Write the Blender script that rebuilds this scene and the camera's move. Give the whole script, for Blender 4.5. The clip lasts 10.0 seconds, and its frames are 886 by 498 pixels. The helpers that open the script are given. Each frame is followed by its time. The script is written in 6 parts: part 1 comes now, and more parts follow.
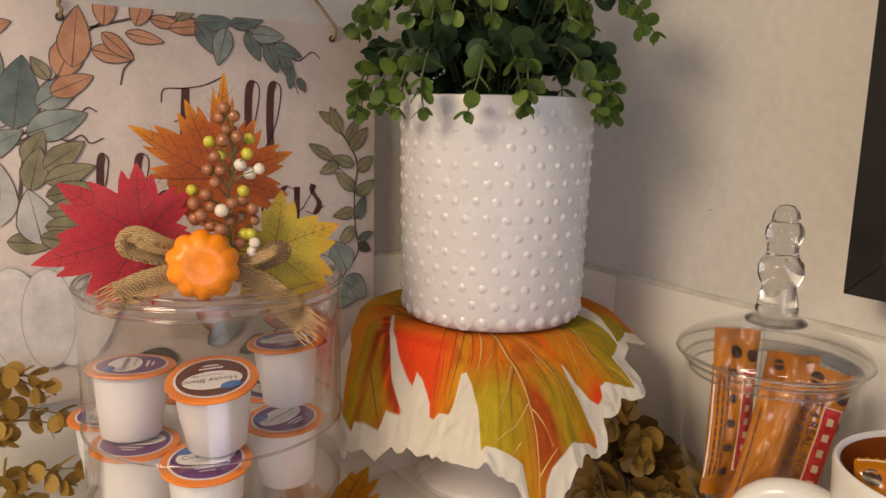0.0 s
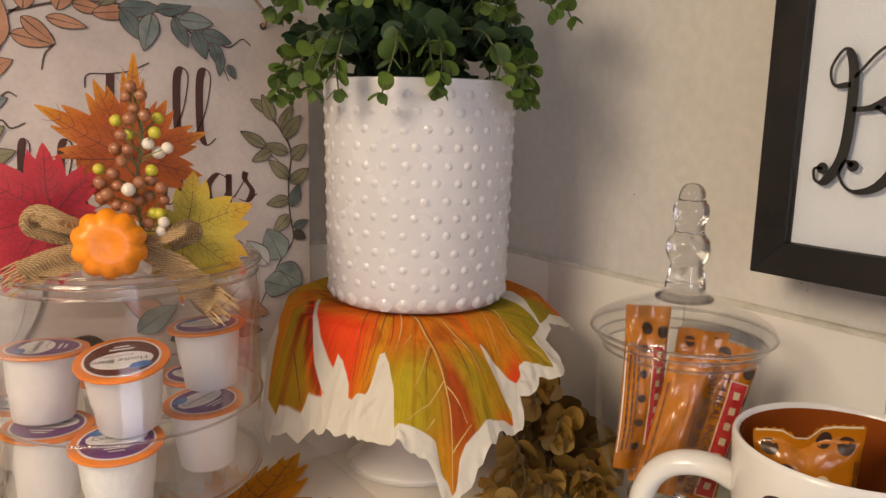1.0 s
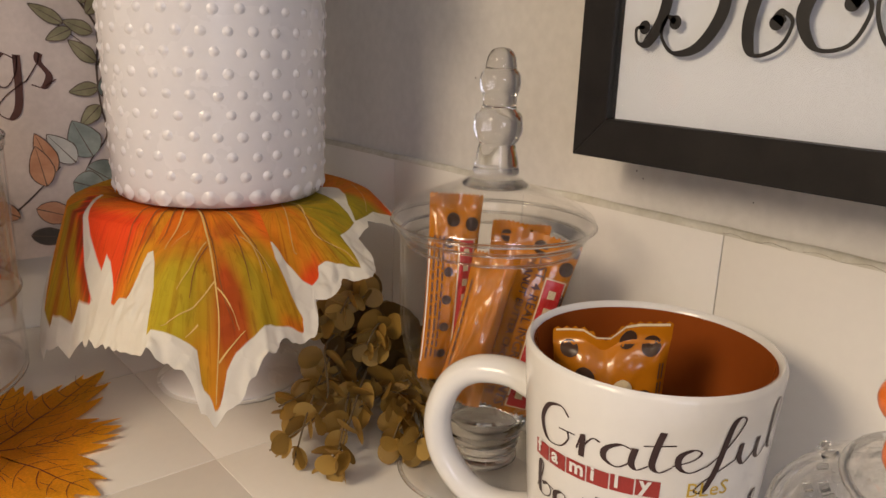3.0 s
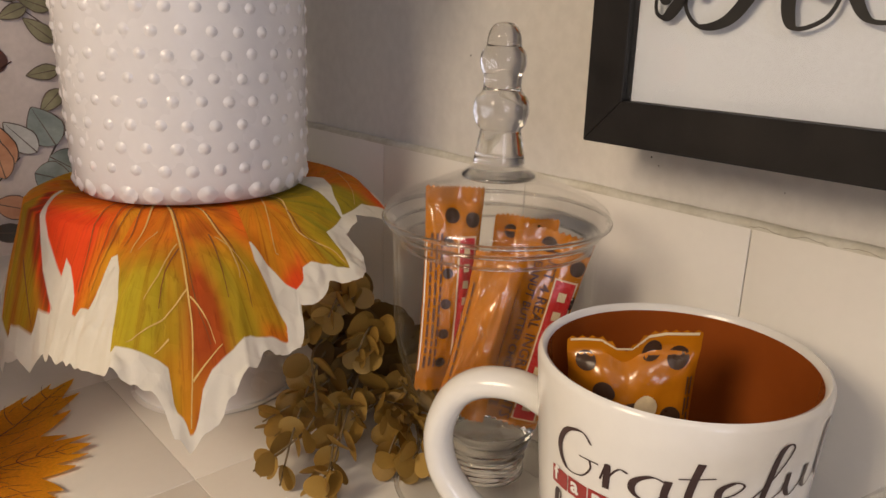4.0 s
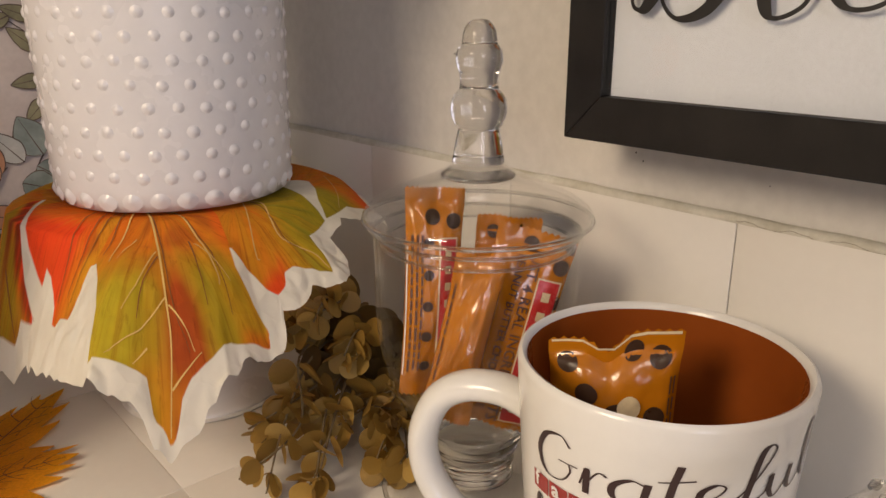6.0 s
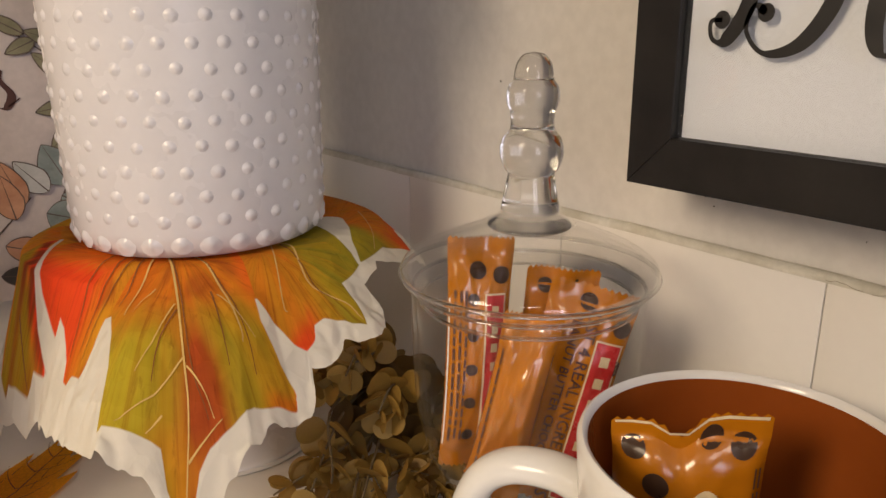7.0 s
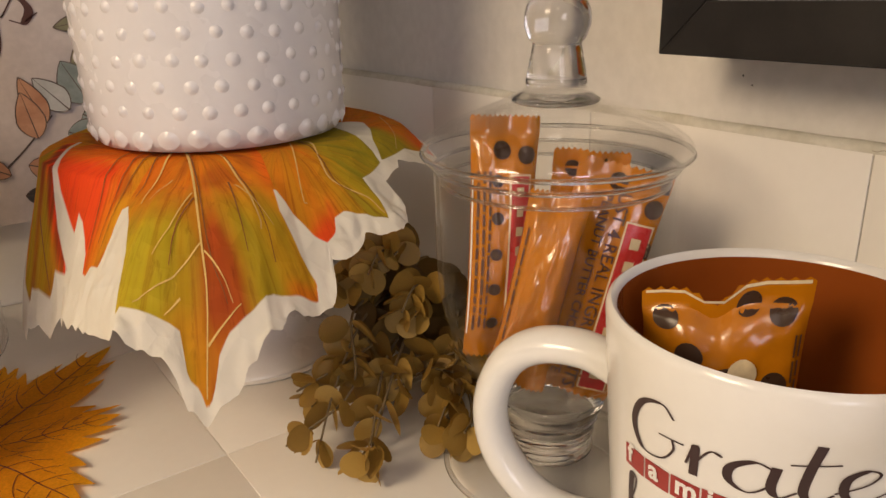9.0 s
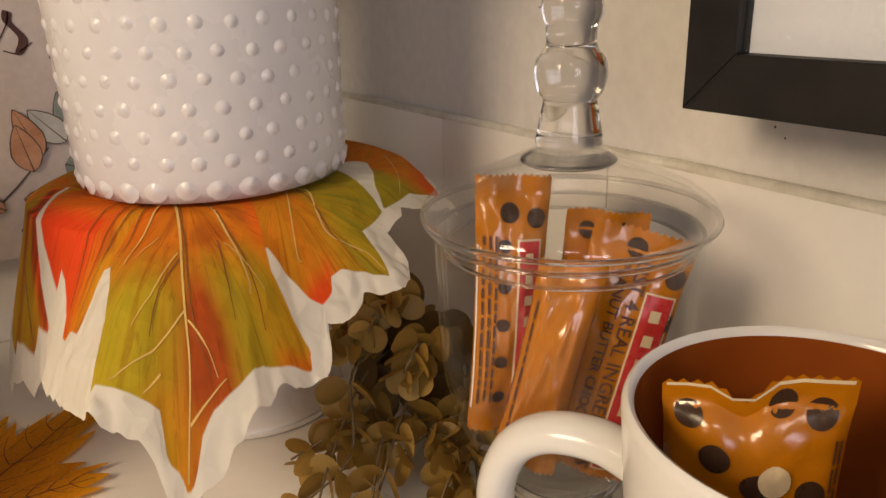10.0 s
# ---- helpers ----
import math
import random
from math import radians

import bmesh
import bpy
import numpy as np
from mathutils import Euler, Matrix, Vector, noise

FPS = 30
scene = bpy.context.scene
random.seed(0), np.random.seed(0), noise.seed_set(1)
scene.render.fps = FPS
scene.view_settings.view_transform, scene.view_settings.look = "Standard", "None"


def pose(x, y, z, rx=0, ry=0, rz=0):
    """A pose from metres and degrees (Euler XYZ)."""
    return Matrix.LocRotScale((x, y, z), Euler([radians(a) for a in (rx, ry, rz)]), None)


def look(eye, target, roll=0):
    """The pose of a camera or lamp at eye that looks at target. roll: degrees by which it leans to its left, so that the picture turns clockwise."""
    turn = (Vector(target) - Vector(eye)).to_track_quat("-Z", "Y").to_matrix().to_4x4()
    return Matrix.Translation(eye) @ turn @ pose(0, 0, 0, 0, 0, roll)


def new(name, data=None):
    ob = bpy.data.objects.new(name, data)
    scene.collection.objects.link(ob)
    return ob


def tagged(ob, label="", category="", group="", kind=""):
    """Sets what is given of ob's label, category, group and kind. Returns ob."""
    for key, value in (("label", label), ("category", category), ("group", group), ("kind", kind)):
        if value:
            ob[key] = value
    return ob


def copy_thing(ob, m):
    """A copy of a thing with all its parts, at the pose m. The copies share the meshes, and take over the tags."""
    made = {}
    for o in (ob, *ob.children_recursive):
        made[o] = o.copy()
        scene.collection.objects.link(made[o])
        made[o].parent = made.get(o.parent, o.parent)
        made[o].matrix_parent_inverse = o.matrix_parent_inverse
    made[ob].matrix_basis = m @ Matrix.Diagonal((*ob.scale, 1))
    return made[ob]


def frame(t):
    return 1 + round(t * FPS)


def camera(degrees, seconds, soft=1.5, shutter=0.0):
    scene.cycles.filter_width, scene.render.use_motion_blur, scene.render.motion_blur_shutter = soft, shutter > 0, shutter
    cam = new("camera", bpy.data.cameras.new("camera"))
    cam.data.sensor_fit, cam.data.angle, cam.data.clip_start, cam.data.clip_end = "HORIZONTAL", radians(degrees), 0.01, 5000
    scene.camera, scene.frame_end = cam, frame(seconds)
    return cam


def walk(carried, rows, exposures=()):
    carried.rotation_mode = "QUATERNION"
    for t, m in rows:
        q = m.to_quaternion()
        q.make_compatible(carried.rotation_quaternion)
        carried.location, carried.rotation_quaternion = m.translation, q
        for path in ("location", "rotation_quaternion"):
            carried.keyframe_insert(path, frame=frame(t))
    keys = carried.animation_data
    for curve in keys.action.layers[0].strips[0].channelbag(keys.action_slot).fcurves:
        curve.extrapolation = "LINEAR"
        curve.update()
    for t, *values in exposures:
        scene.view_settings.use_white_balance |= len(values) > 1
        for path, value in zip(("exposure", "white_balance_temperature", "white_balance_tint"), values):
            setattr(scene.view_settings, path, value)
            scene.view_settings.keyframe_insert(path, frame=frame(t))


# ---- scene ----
cam = camera(61.4, 10.0)
PATH = [
    (0, (0.177, 0.107, 1.186), (1.285, 1.734, 0.828), 1.3),
    (0.5, (0.179, 0.097, 1.188), (1.304, 1.715, 0.849), 1.2),
    (1, (0.204, 0.08, 1.174), (1.37, 1.666, 0.822), 1.3),
    (1.5, (0.23, 0.059, 1.168), (1.434, 1.609, 0.785), 1.5),
    (2, (0.269, 0.032, 1.162), (1.498, 1.55, 0.731), 1.6),
    (2.5, (0.296, 0.037, 1.143), (1.535, 1.53, 0.659), 1.8),
    (3, (0.319, 0.069, 1.137), (1.567, 1.539, 0.605), 2.0),
    (4.5, (0.344, 0.114, 1.137), (1.62, 1.531, 0.532), 0.9),
    (5, (0.337, 0.121, 1.135), (1.617, 1.533, 0.529), 0.3),
    (5.2, (0.337, 0.118, 1.131), (1.609, 1.539, 0.527), 0.1),
    (6.3, (0.367, 0.099, 1.147), (1.599, 1.559, 0.554), -0.1),
    (6.5, (0.373, 0.107, 1.154), (1.589, 1.582, 0.565), -0.2),
    (7, (0.38, 0.137, 1.147), (1.56, 1.646, 0.57), -0.3),
    (7.5, (0.385, 0.151, 1.132), (1.542, 1.67, 0.537), -0.6),
    (8, (0.381, 0.149, 1.118), (1.523, 1.668, 0.495), -0.9),
    (8.5, (0.378, 0.143, 1.112), (1.498, 1.668, 0.465), -1.3),
    (9, (0.382, 0.136, 1.109), (1.481, 1.668, 0.442), -1.6),
    (9.5, (0.387, 0.135, 1.118), (1.459, 1.685, 0.447), -1.8),
    (10, (0.408, 0.159, 1.128), (1.462, 1.719, 0.454), -1.9),
]
walk(cam, [(t, look(eye, target, roll)) for t, eye, target, roll in PATH], [(0, -0.31, 6450, 11), (2.5, -0.22, 6350, 11), (3.1, -0.31, 6350, 11), (5, -0.30, 6400, 11), (6.5, -0.29, 6400, 11), (8, -0.19, 6650, 11), (10, -0.25, 6850, 11)])

# ---- light ----
COUNTER = 0.885
WALL_X, WALL_Y = 0.70, 0.770
world = bpy.data.worlds.new("room_air")
scene.world = world
world.use_nodes = True
world.node_tree.nodes["Background"].inputs[0].default_value = (0.75, 0.82, 1.0, 1)
world.node_tree.nodes["Background"].inputs[1].default_value = 0.02


def lamp(name, eye, target, size, watts, colour, shape="DISK"):
    data = bpy.data.lights.new(name, "AREA")
    data.shape, data.size, data.energy, data.color = shape, size, watts, colour
    ob = new(name, data)
    ob.matrix_world = look(eye, target)
    return ob


lamp("kitchen_lamp", (-0.27, 0.28, 1.48), (0.30, 0.36, 0.885), 0.34, 8.3, (1.0, 0.785, 0.53))
# Soft overhead fill, added to lift the general level.
lamp("overhead_fill", (-0.55, -0.9, 2.36), (0.3, 0.3, 0.9), 0.55, 7.0, (1.0, 0.86, 0.76))
# Cool fill from behind the camera, added to brighten sign and pot.
lamp("front_fill", (-0.55, -2.4, 1.5), (0.4, 0.6, 1.1), 0.9, 21.0, (0.82, 0.84, 1.0), "SQUARE")


# ---- materials ----
def shader(name, rough=0.5, metal=0.0, spec=0.5, coat=0.0):
    m = bpy.data.materials.new(name)
    m.use_nodes = True
    b = m.node_tree.nodes["Principled BSDF"]
    b.inputs["Roughness"].default_value = rough
    b.inputs["Metallic"].default_value = metal
    b.inputs["Specular IOR Level"].default_value = spec
    b.inputs["Coat Weight"].default_value = coat
    b.inputs["Coat Roughness"].default_value = 0.08
    return m, m.node_tree, b


def add(nt, kind, **inputs):
    n = nt.nodes.new(kind)
    for key, value in inputs.items():
        n.inputs[key.replace("_", " ")].default_value = value
    return n


def noise_node(nt, scale, detail=4.0, rough=0.55, where="Object"):
    c = nt.nodes.new("ShaderNodeTexCoord")
    n = add(nt, "ShaderNodeTexNoise", Scale=scale, Detail=detail, Roughness=rough)
    nt.links.new(c.outputs[where], n.inputs["Vector"])
    return n


def ramp(nt, source, stops):
    r = nt.nodes.new("ShaderNodeValToRGB")
    els = r.color_ramp.elements
    while len(els) < len(stops):
        els.new(0.5)
    for e, (at, col) in zip(els, stops):
        e.position, e.color = at, (*col, 1)
    nt.links.new(source, r.inputs["Fac"])
    return r


def mixed(nt, fac, a, b, mode="MIX"):
    m = nt.nodes.new("ShaderNodeMix")
    m.data_type, m.blend_type = "RGBA", mode
    fs = m.inputs[0]
    sa, sb = m.inputs[6], m.inputs[7]
    for sock, v in ((fs, fac), (sa, a), (sb, b)):
        if isinstance(v, (int, float)):
            sock.default_value = v
        elif isinstance(v, tuple):
            sock.default_value = (*v, 1)
        else:
            nt.links.new(v, sock)
    return m.outputs[2]


def bump(nt, b, height, strength, dist):
    n = add(nt, "ShaderNodeBump", Strength=strength, Distance=dist)
    nt.links.new(height, n.inputs["Height"])
    nt.links.new(n.outputs["Normal"], b.inputs["Normal"])
    return n


def varied(name, dark, light, scale=40.0, fine=400.0, rough=0.5, bumpy=0.1, dist=0.001, spec=0.5, coat=0.0, metal=0.0, per=0.0):
    """Two scales of variation between two near colours, with fine relief."""
    m, nt, b = shader(name, rough, metal, spec, coat)
    a, f = noise_node(nt, scale), noise_node(nt, fine, 3.0)
    col = ramp(nt, a.outputs["Fac"], [(0.3, dark), (0.7, light)]).outputs["Color"]
    speck = ramp(nt, f.outputs["Fac"], [(0.35, (0.985,) * 3 if rough < 0.3 else (0.93,) * 3), (0.65, (1, 1, 1))]).outputs["Color"]
    col = mixed(nt, 1.0, col, speck, "MULTIPLY")
    if per:
        info = nt.nodes.new("ShaderNodeObjectInfo")
        k = ramp(nt, info.outputs["Random"], [(0, (1 - per,) * 3), (1, (1, 1, 1))]).outputs["Color"]
        col = mixed(nt, 1.0, col, k, "MULTIPLY")
    nt.links.new(col, b.inputs["Base Color"])
    rr = ramp(nt, a.outputs["Fac"], [(0.3, (rough * 0.8,) * 3), (0.7, (min(1, rough * 1.2),) * 3)])
    nt.links.new(rr.outputs["Color"], b.inputs["Roughness"])
    if bumpy:
        bump(nt, b, f.outputs["Fac"], bumpy, dist)
    return m


def thin_glass(name, tint=(0.97, 0.97, 0.97), ior=1.35, rough=0.03, power=2.6, edge=None, base=None):
    """A thin clear wall: straight through, with gloss by the angle of sight."""
    m = bpy.data.materials.new(name)
    m.use_nodes = True
    nt = m.node_tree
    nt.nodes.clear()
    out = nt.nodes.new("ShaderNodeOutputMaterial")
    t = add(nt, "ShaderNodeBsdfTransparent", Color=(*tint, 1))
    g = add(nt, "ShaderNodeBsdfGlossy", Color=(1, 1, 1, 1), Roughness=rough)
    w = add(nt, "ShaderNodeLayerWeight", Blend=0.5)
    p = nt.nodes.new("ShaderNodeMath")
    p.operation, p.inputs[1].default_value = "POWER", power
    nt.links.new(w.outputs["Facing"], p.inputs[0])
    f = nt.nodes.new("ShaderNodeMath")
    f.operation, f.inputs[1].default_value, f.inputs[2].default_value = "MULTIPLY_ADD", (ior - 1.0) * 2.0 if edge is None else edge, (ior - 1.0) * 0.10 if base is None else base
    nt.links.new(p.outputs[0], f.inputs[0])
    mix = nt.nodes.new("ShaderNodeMixShader")
    nt.links.new(f.outputs[0], mix.inputs[0])
    nt.links.new(t.outputs[0], mix.inputs[1])
    nt.links.new(g.outputs[0], mix.inputs[2])
    nt.links.new(mix.outputs[0], out.inputs[0])
    return m


def thick_glass(name, rough=0.0, ior=1.46):
    m, nt, b = shader(name, rough)
    b.inputs["Transmission Weight"].default_value = 1.0
    b.inputs["IOR"].default_value = ior
    return m


def paint(name, col, rough=0.5, spec=0.4, vary=0.12):
    return varied(name, tuple(c * (1 - vary) for c in col), col, 120.0, 900.0, rough, 0.05, 0.0004, spec)


M_WALL = varied("wall_paint", (0.62, 0.60, 0.575), (0.645, 0.625, 0.60), 9.0, 110.0, 0.45, 0.25, 0.0010)
M_CEIL = varied("ceiling_paint", (0.72, 0.71, 0.69), (0.78, 0.77, 0.75), 6.0, 120.0, 0.8, 0.2, 0.002)
M_FLOOR = varied("floor_vinyl", (0.28, 0.22, 0.17), (0.38, 0.31, 0.25), 5.0, 60.0, 0.5, 0.1, 0.001)
M_TILE = varied("glazed_tile", (0.735, 0.71, 0.665), (0.755, 0.73, 0.685), 8.0, 160.0, 0.22, 0.04, 0.0006, per=0.03)
M_GROUT = varied("tile_grout", (0.68, 0.655, 0.61), (0.74, 0.715, 0.67), 60.0, 700.0, 0.8, 0.4, 0.0006)
M_CABINET = varied("cabinet_paint", (0.55, 0.53, 0.50), (0.6, 0.58, 0.55), 8.0, 90.0, 0.5, 0.1, 0.001)
M_CERAMIC = varied("white_ceramic", (0.59, 0.58, 0.61), (0.62, 0.61, 0.635), 20.0, 250.0, 0.27, 0.05, 0.0004)
M_STAND = varied("stand_ceramic", (0.75, 0.73, 0.70), (0.78, 0.76, 0.73), 20.0, 250.0, 0.25, 0.03, 0.0004)
M_MUG = varied("mug_glaze", (0.71, 0.70, 0.68), (0.725, 0.715, 0.695), 15.0, 200.0, 0.18, 0.03, 0.0004)
M_MUGIN = varied("mug_inner_glaze", (0.23, 0.055, 0.009), (0.27, 0.068, 0.012), 15.0, 200.0, 0.2, 0.03, 0.0004)
M_BLACK = varied("black_frame", (0.010, 0.009, 0.009), (0.018, 0.016, 0.015), 40.0, 500.0, 0.45, 0.1, 0.0004, 0.2)
# White board; its blue tint puts reflected daylight into the colour.
M_BACKING = varied("daylight_tinted_backing", (0.60, 0.63, 0.68), (0.65, 0.68, 0.73), 10.0, 500.0, 0.75, 0.1, 0.0004)
M_GLASS = thin_glass("clear_glass")
M_PANE = thin_glass("frame_pane", (0.98, 0.98, 0.98), 1.15, 0.04)
M_ACRYL = thin_glass("clear_acrylic", (0.985, 0.975, 0.975), 1.28, 0.06)
M_SOLID = thick_glass("solid_glass", 0.0, 1.42)
M_JAR = thin_glass("jar_glass", (0.985, 0.983, 0.98), 1.45, 0.015, 7.0, 0.75, 0.012)
M_LID = thin_glass("lid_glass", (0.98, 0.978, 0.975), 1.45, 0.012, 4.5, 0.7, 0.025)
M_SEAM = thick_glass("acrylic_edge", 0.05, 1.49)
M_SOIL = varied("dark_filler", (0.006, 0.005, 0.005), (0.02, 0.018, 0.015), 60.0, 400.0, 0.9, 0.6, 0.002)


# ---- mesh tools ----
def finish(bm, name, mat, smooth=True, sharp=50):
    bmesh.ops.recalc_face_normals(bm, faces=bm.faces[:])
    me = bpy.data.meshes.new(name)
    if smooth:
        for f in bm.faces:
            f.smooth = True
        for e in bm.edges:
            if len(e.link_faces) == 2 and e.calc_face_angle(0) > radians(sharp):
                e.smooth = False
    bm.to_mesh(me)
    bm.free()
    for mt in (mat if isinstance(mat, (list, tuple)) else [mat]):
        me.materials.append(mt)
    return me


def part(name, bm, material, parent=None, label="", smooth=True):
    ob = new(name, finish(bm, name, material, smooth))
    ob.parent = parent
    return tagged(ob, label)


def thing(name, x, y, z, label, category, group="", kind="", rz=0.0):
    ob = new(name)
    ob.empty_display_size = 0.02
    ob.matrix_world = pose(x, y, z, 0, 0, rz)
    return tagged(ob, label, category, group, kind)


def box(bm, lo, hi, bevel=0.0, m=None):
    vs = bmesh.ops.create_cube(bm, size=1.0)["verts"]
    for v in vs:
        v.co = Vector([lo[k] + (hi[k] - lo[k]) * (v.co[k] + 0.5) for k in range(3)])
    if bevel:
        es = list({e for v in vs for e in v.link_edges})
        r = bmesh.ops.bevel(bm, geom=es, offset=bevel, segments=2, affect="EDGES", profile=0.6)
        vs = list({v for f in r["faces"] for v in f.verts} | {v for v in vs if v.is_valid})
    if m is not None:
        for v in vs:
            v.co = m @ v.co
    return vs


def smooth_line(pts, steps=8):
    """Catmull-Rom through the points."""
    ps = [Vector(p) for p in pts]
    ps = [ps[0] * 2 - ps[1]] + ps + [ps[-1] * 2 - ps[-2]]
    out = []
    for a, b, c, d in zip(ps, ps[1:], ps[2:], ps[3:]):
        for k in range(steps):
            t = k / steps
            out.append(0.5 * (2 * b + (c - a) * t + (2 * a - 5 * b + 4 * c - d) * t * t + (3 * b - a - 3 * c + d) * t ** 3))
    return out + [ps[-2]]


def lathe(bm, profile, seg=64, steps=0, wobble=None):
    """A surface turned round z from (radius, height) points."""
    pts = [tuple(p) for p in (smooth_line([(r, z, 0) for r, z in profile], steps) if steps else profile)]
    rings = []
    for p in pts:
        r, z = max(p[0], 0.0), p[1]
        if r < 1e-5:
            rings.append([bm.verts.new((0, 0, z))])
        else:
            rings.append([bm.verts.new((r * math.cos(2 * math.pi * k / seg), r * math.sin(2 * math.pi * k / seg), z)) for k in range(seg)])
    for a, b in zip(rings, rings[1:]):
        for k in range(seg):
            n = (k + 1) % seg
            q = [a[k % len(a)], a[n % len(a)], b[n % len(b)], b[k % len(b)]]
            q = list(dict.fromkeys(q))
            if len(q) > 2:
                bm.faces.new(q)
    return rings


def tube(bm, pts, radius, seg=8, taper=1.0, caps=True):
    ps = [Vector(p) for p in pts]
    rings, side = [], None
    for n, p in enumerate(ps):
        d = (ps[min(n + 1, len(ps) - 1)] - ps[max(n - 1, 0)]).normalized()
        side = (d.orthogonal() if side is None else side - d * side.dot(d)).normalized()
        up = d.cross(side)
        r = radius * (1 + (taper - 1) * n / max(1, len(ps) - 1))
        rings.append([bm.verts.new(p + r * (math.cos(2 * math.pi * k / seg) * side + math.sin(2 * math.pi * k / seg) * up)) for k in range(seg)])
    for a, b in zip(rings, rings[1:]):
        for k in range(seg):
            bm.faces.new((a[k], a[(k + 1) % seg], b[(k + 1) % seg], b[k]))
    if caps:
        bm.faces.new(rings[0][::-1])
        bm.faces.new(rings[-1])


def structure(name, bm, mat, label, smooth=False):
    return tagged(part(name, bm, mat, None, label, smooth), category=name.split("_")[0], kind="structure")


# ---- the room ----
bm = bmesh.new(); box(bm, (WALL_X, -3.0, 0), (WALL_X + 0.12, WALL_Y, 2.42)); wall_right = structure("wall_east", bm, M_WALL, "warm white lightly textured painted kitchen wall")
bm = bmesh.new(); box(bm, (-2.6, WALL_Y, 0), (WALL_X + 0.12, WALL_Y + 0.12, 2.42)); wall_back = structure("wall_north", bm, M_WALL, "warm white painted kitchen wall behind the sign")
bm = bmesh.new(); box(bm, (-2.72, -3.0, 0), (-2.6, WALL_Y + 0.12, 2.42)); structure("wall_west", bm, M_WALL, "plain painted wall")
bm = bmesh.new(); box(bm, (-2.72, -3.12, 0), (WALL_X + 0.12, -3.0, 2.42)); structure("wall_south", bm, M_WALL, "plain painted wall")
bm = bmesh.new(); box(bm, (-2.72, -3.12, -0.1), (WALL_X + 0.12, WALL_Y + 0.12, 0)); structure("floor", bm, M_FLOOR, "brown vinyl kitchen floor")
bm = bmesh.new(); box(bm, (-2.72, -3.12, 2.42), (WALL_X + 0.12, WALL_Y + 0.12, 2.5)); structure("ceiling", bm, M_CEIL, "plain white ceiling")

# Stays out of view; added to keep lamplight off the sign and plant tops.
bm = bmesh.new(); box(bm, (-2.0, 0.43, 1.43), (WALL_X - 0.002, WALL_Y - 0.002, 2.15), 0.003); structure("wall_cabinet", bm, M_CABINET, "plain painted cabinet out of view, added to shade the wall below")

# counter: a bed of grout on the cabinets, tiles laid on it
bm = bmesh.new()
box(bm, (-0.9, 0.17, COUNTER - 0.04), (WALL_X - 0.002, WALL_Y - 0.002, COUNTER - 0.0005), 0.0008)
box(bm, (0.10, -1.6, COUNTER - 0.04), (WALL_X - 0.002, 0.17, COUNTER - 0.0005), 0.0008)
counter = structure("counter_bed", bm, M_GROUT, "pale grout bed of the tiled counter")
bm = bmesh.new()
box(bm, (-0.88, 0.20, 0.0), (WALL_X - 0.004, WALL_Y - 0.004, COUNTER - 0.041), 0.002)
box(bm, (0.13, -1.58, 0.0), (WALL_X - 0.004, 0.20, COUNTER - 0.041), 0.002)
structure("base_cabinet", bm, M_CABINET, "painted base cabinets under the counter")


# ---- pot, stand and napkin ----
POT = (0.543, 0.5766)
POT_AXIS = (0.5320, 0.5600)
PLATE_Z = 1.0225


def hobnail_pot():
    top = thing("plant_pot", *POT_AXIS, PLATE_Z + 0.0098, "white glazed ceramic hobnail pot standing on the napkin", "plant pot")
    bm = bmesh.new()
    h, r, flare = 0.1668, 0.0698, 0.0028
    lathe(bm, [(0, 0), (r - 0.012, 0.0), (r - 0.004, 0.002), (r - 0.001, 0.007), (r + flare * 0.08, 0.014), (r + flare * 0.93, h - 0.012), (r + flare + 0.0004, h - 0.004), (r + flare - 0.0002, h - 0.0006), (r + flare - 0.0018, h), (r + flare - 0.0048, h - 0.001), (r + flare - 0.0061, h - 0.004), (r + flare - 0.0066, h - 0.03), (r - 0.006, 0.02), (0, 0.02)], 96)
    rows, around = 13, 30
    for i in range(rows):
        z = 0.0095 + i * (h - 0.020) / (rows - 1)
        for k in range(around):
            a = 2 * math.pi * (k + 0.5 * (i % 2)) / around + random.uniform(-0.012, 0.012)
            n = Vector((math.cos(a), math.sin(a), 0))
            size = random.uniform(0.0031, 0.0036)
            c = n * (r - 0.0008 + flare * z / h) + Vector((0, 0, z + random.uniform(-0.0006, 0.0006)))
            m = Matrix.Translation(c) @ n.to_track_quat("Z", "Y").to_matrix().to_4x4()
            dome = [(0, 0.0019), (0.35, 0.00178), (0.68, 0.00135), (0.95, 0.0008), (1.3, 0.0003), (1.8, -0.0004)]
            prev = None
            for rr, zz in dome:
                ring = [bm.verts.new(m @ Vector((rr * size * math.cos(q * math.pi / 5), rr * size * math.sin(q * math.pi / 5), zz))) for q in range(10)] if rr else [bm.verts.new(m @ Vector((0, 0, zz)))]
                if prev:
                    for q in range(10):
                        bm.faces.new(list(dict.fromkeys([prev[q % len(prev)], ring[q], ring[(q + 1) % 10], prev[(q + 1) % len(prev)]])))
                prev = ring
    part("body", bm, M_CERAMIC, top)
    bm = bmesh.new()
    lathe(bm, [(0, 0.142), (0.03, 0.144), (0.0640, 0.141), (0.0640, 0.132), (0, 0.132)], 48)
    part("filler", bm, M_SOIL, top, "dark filler inside the pot")
    return top


hobnail_pot()


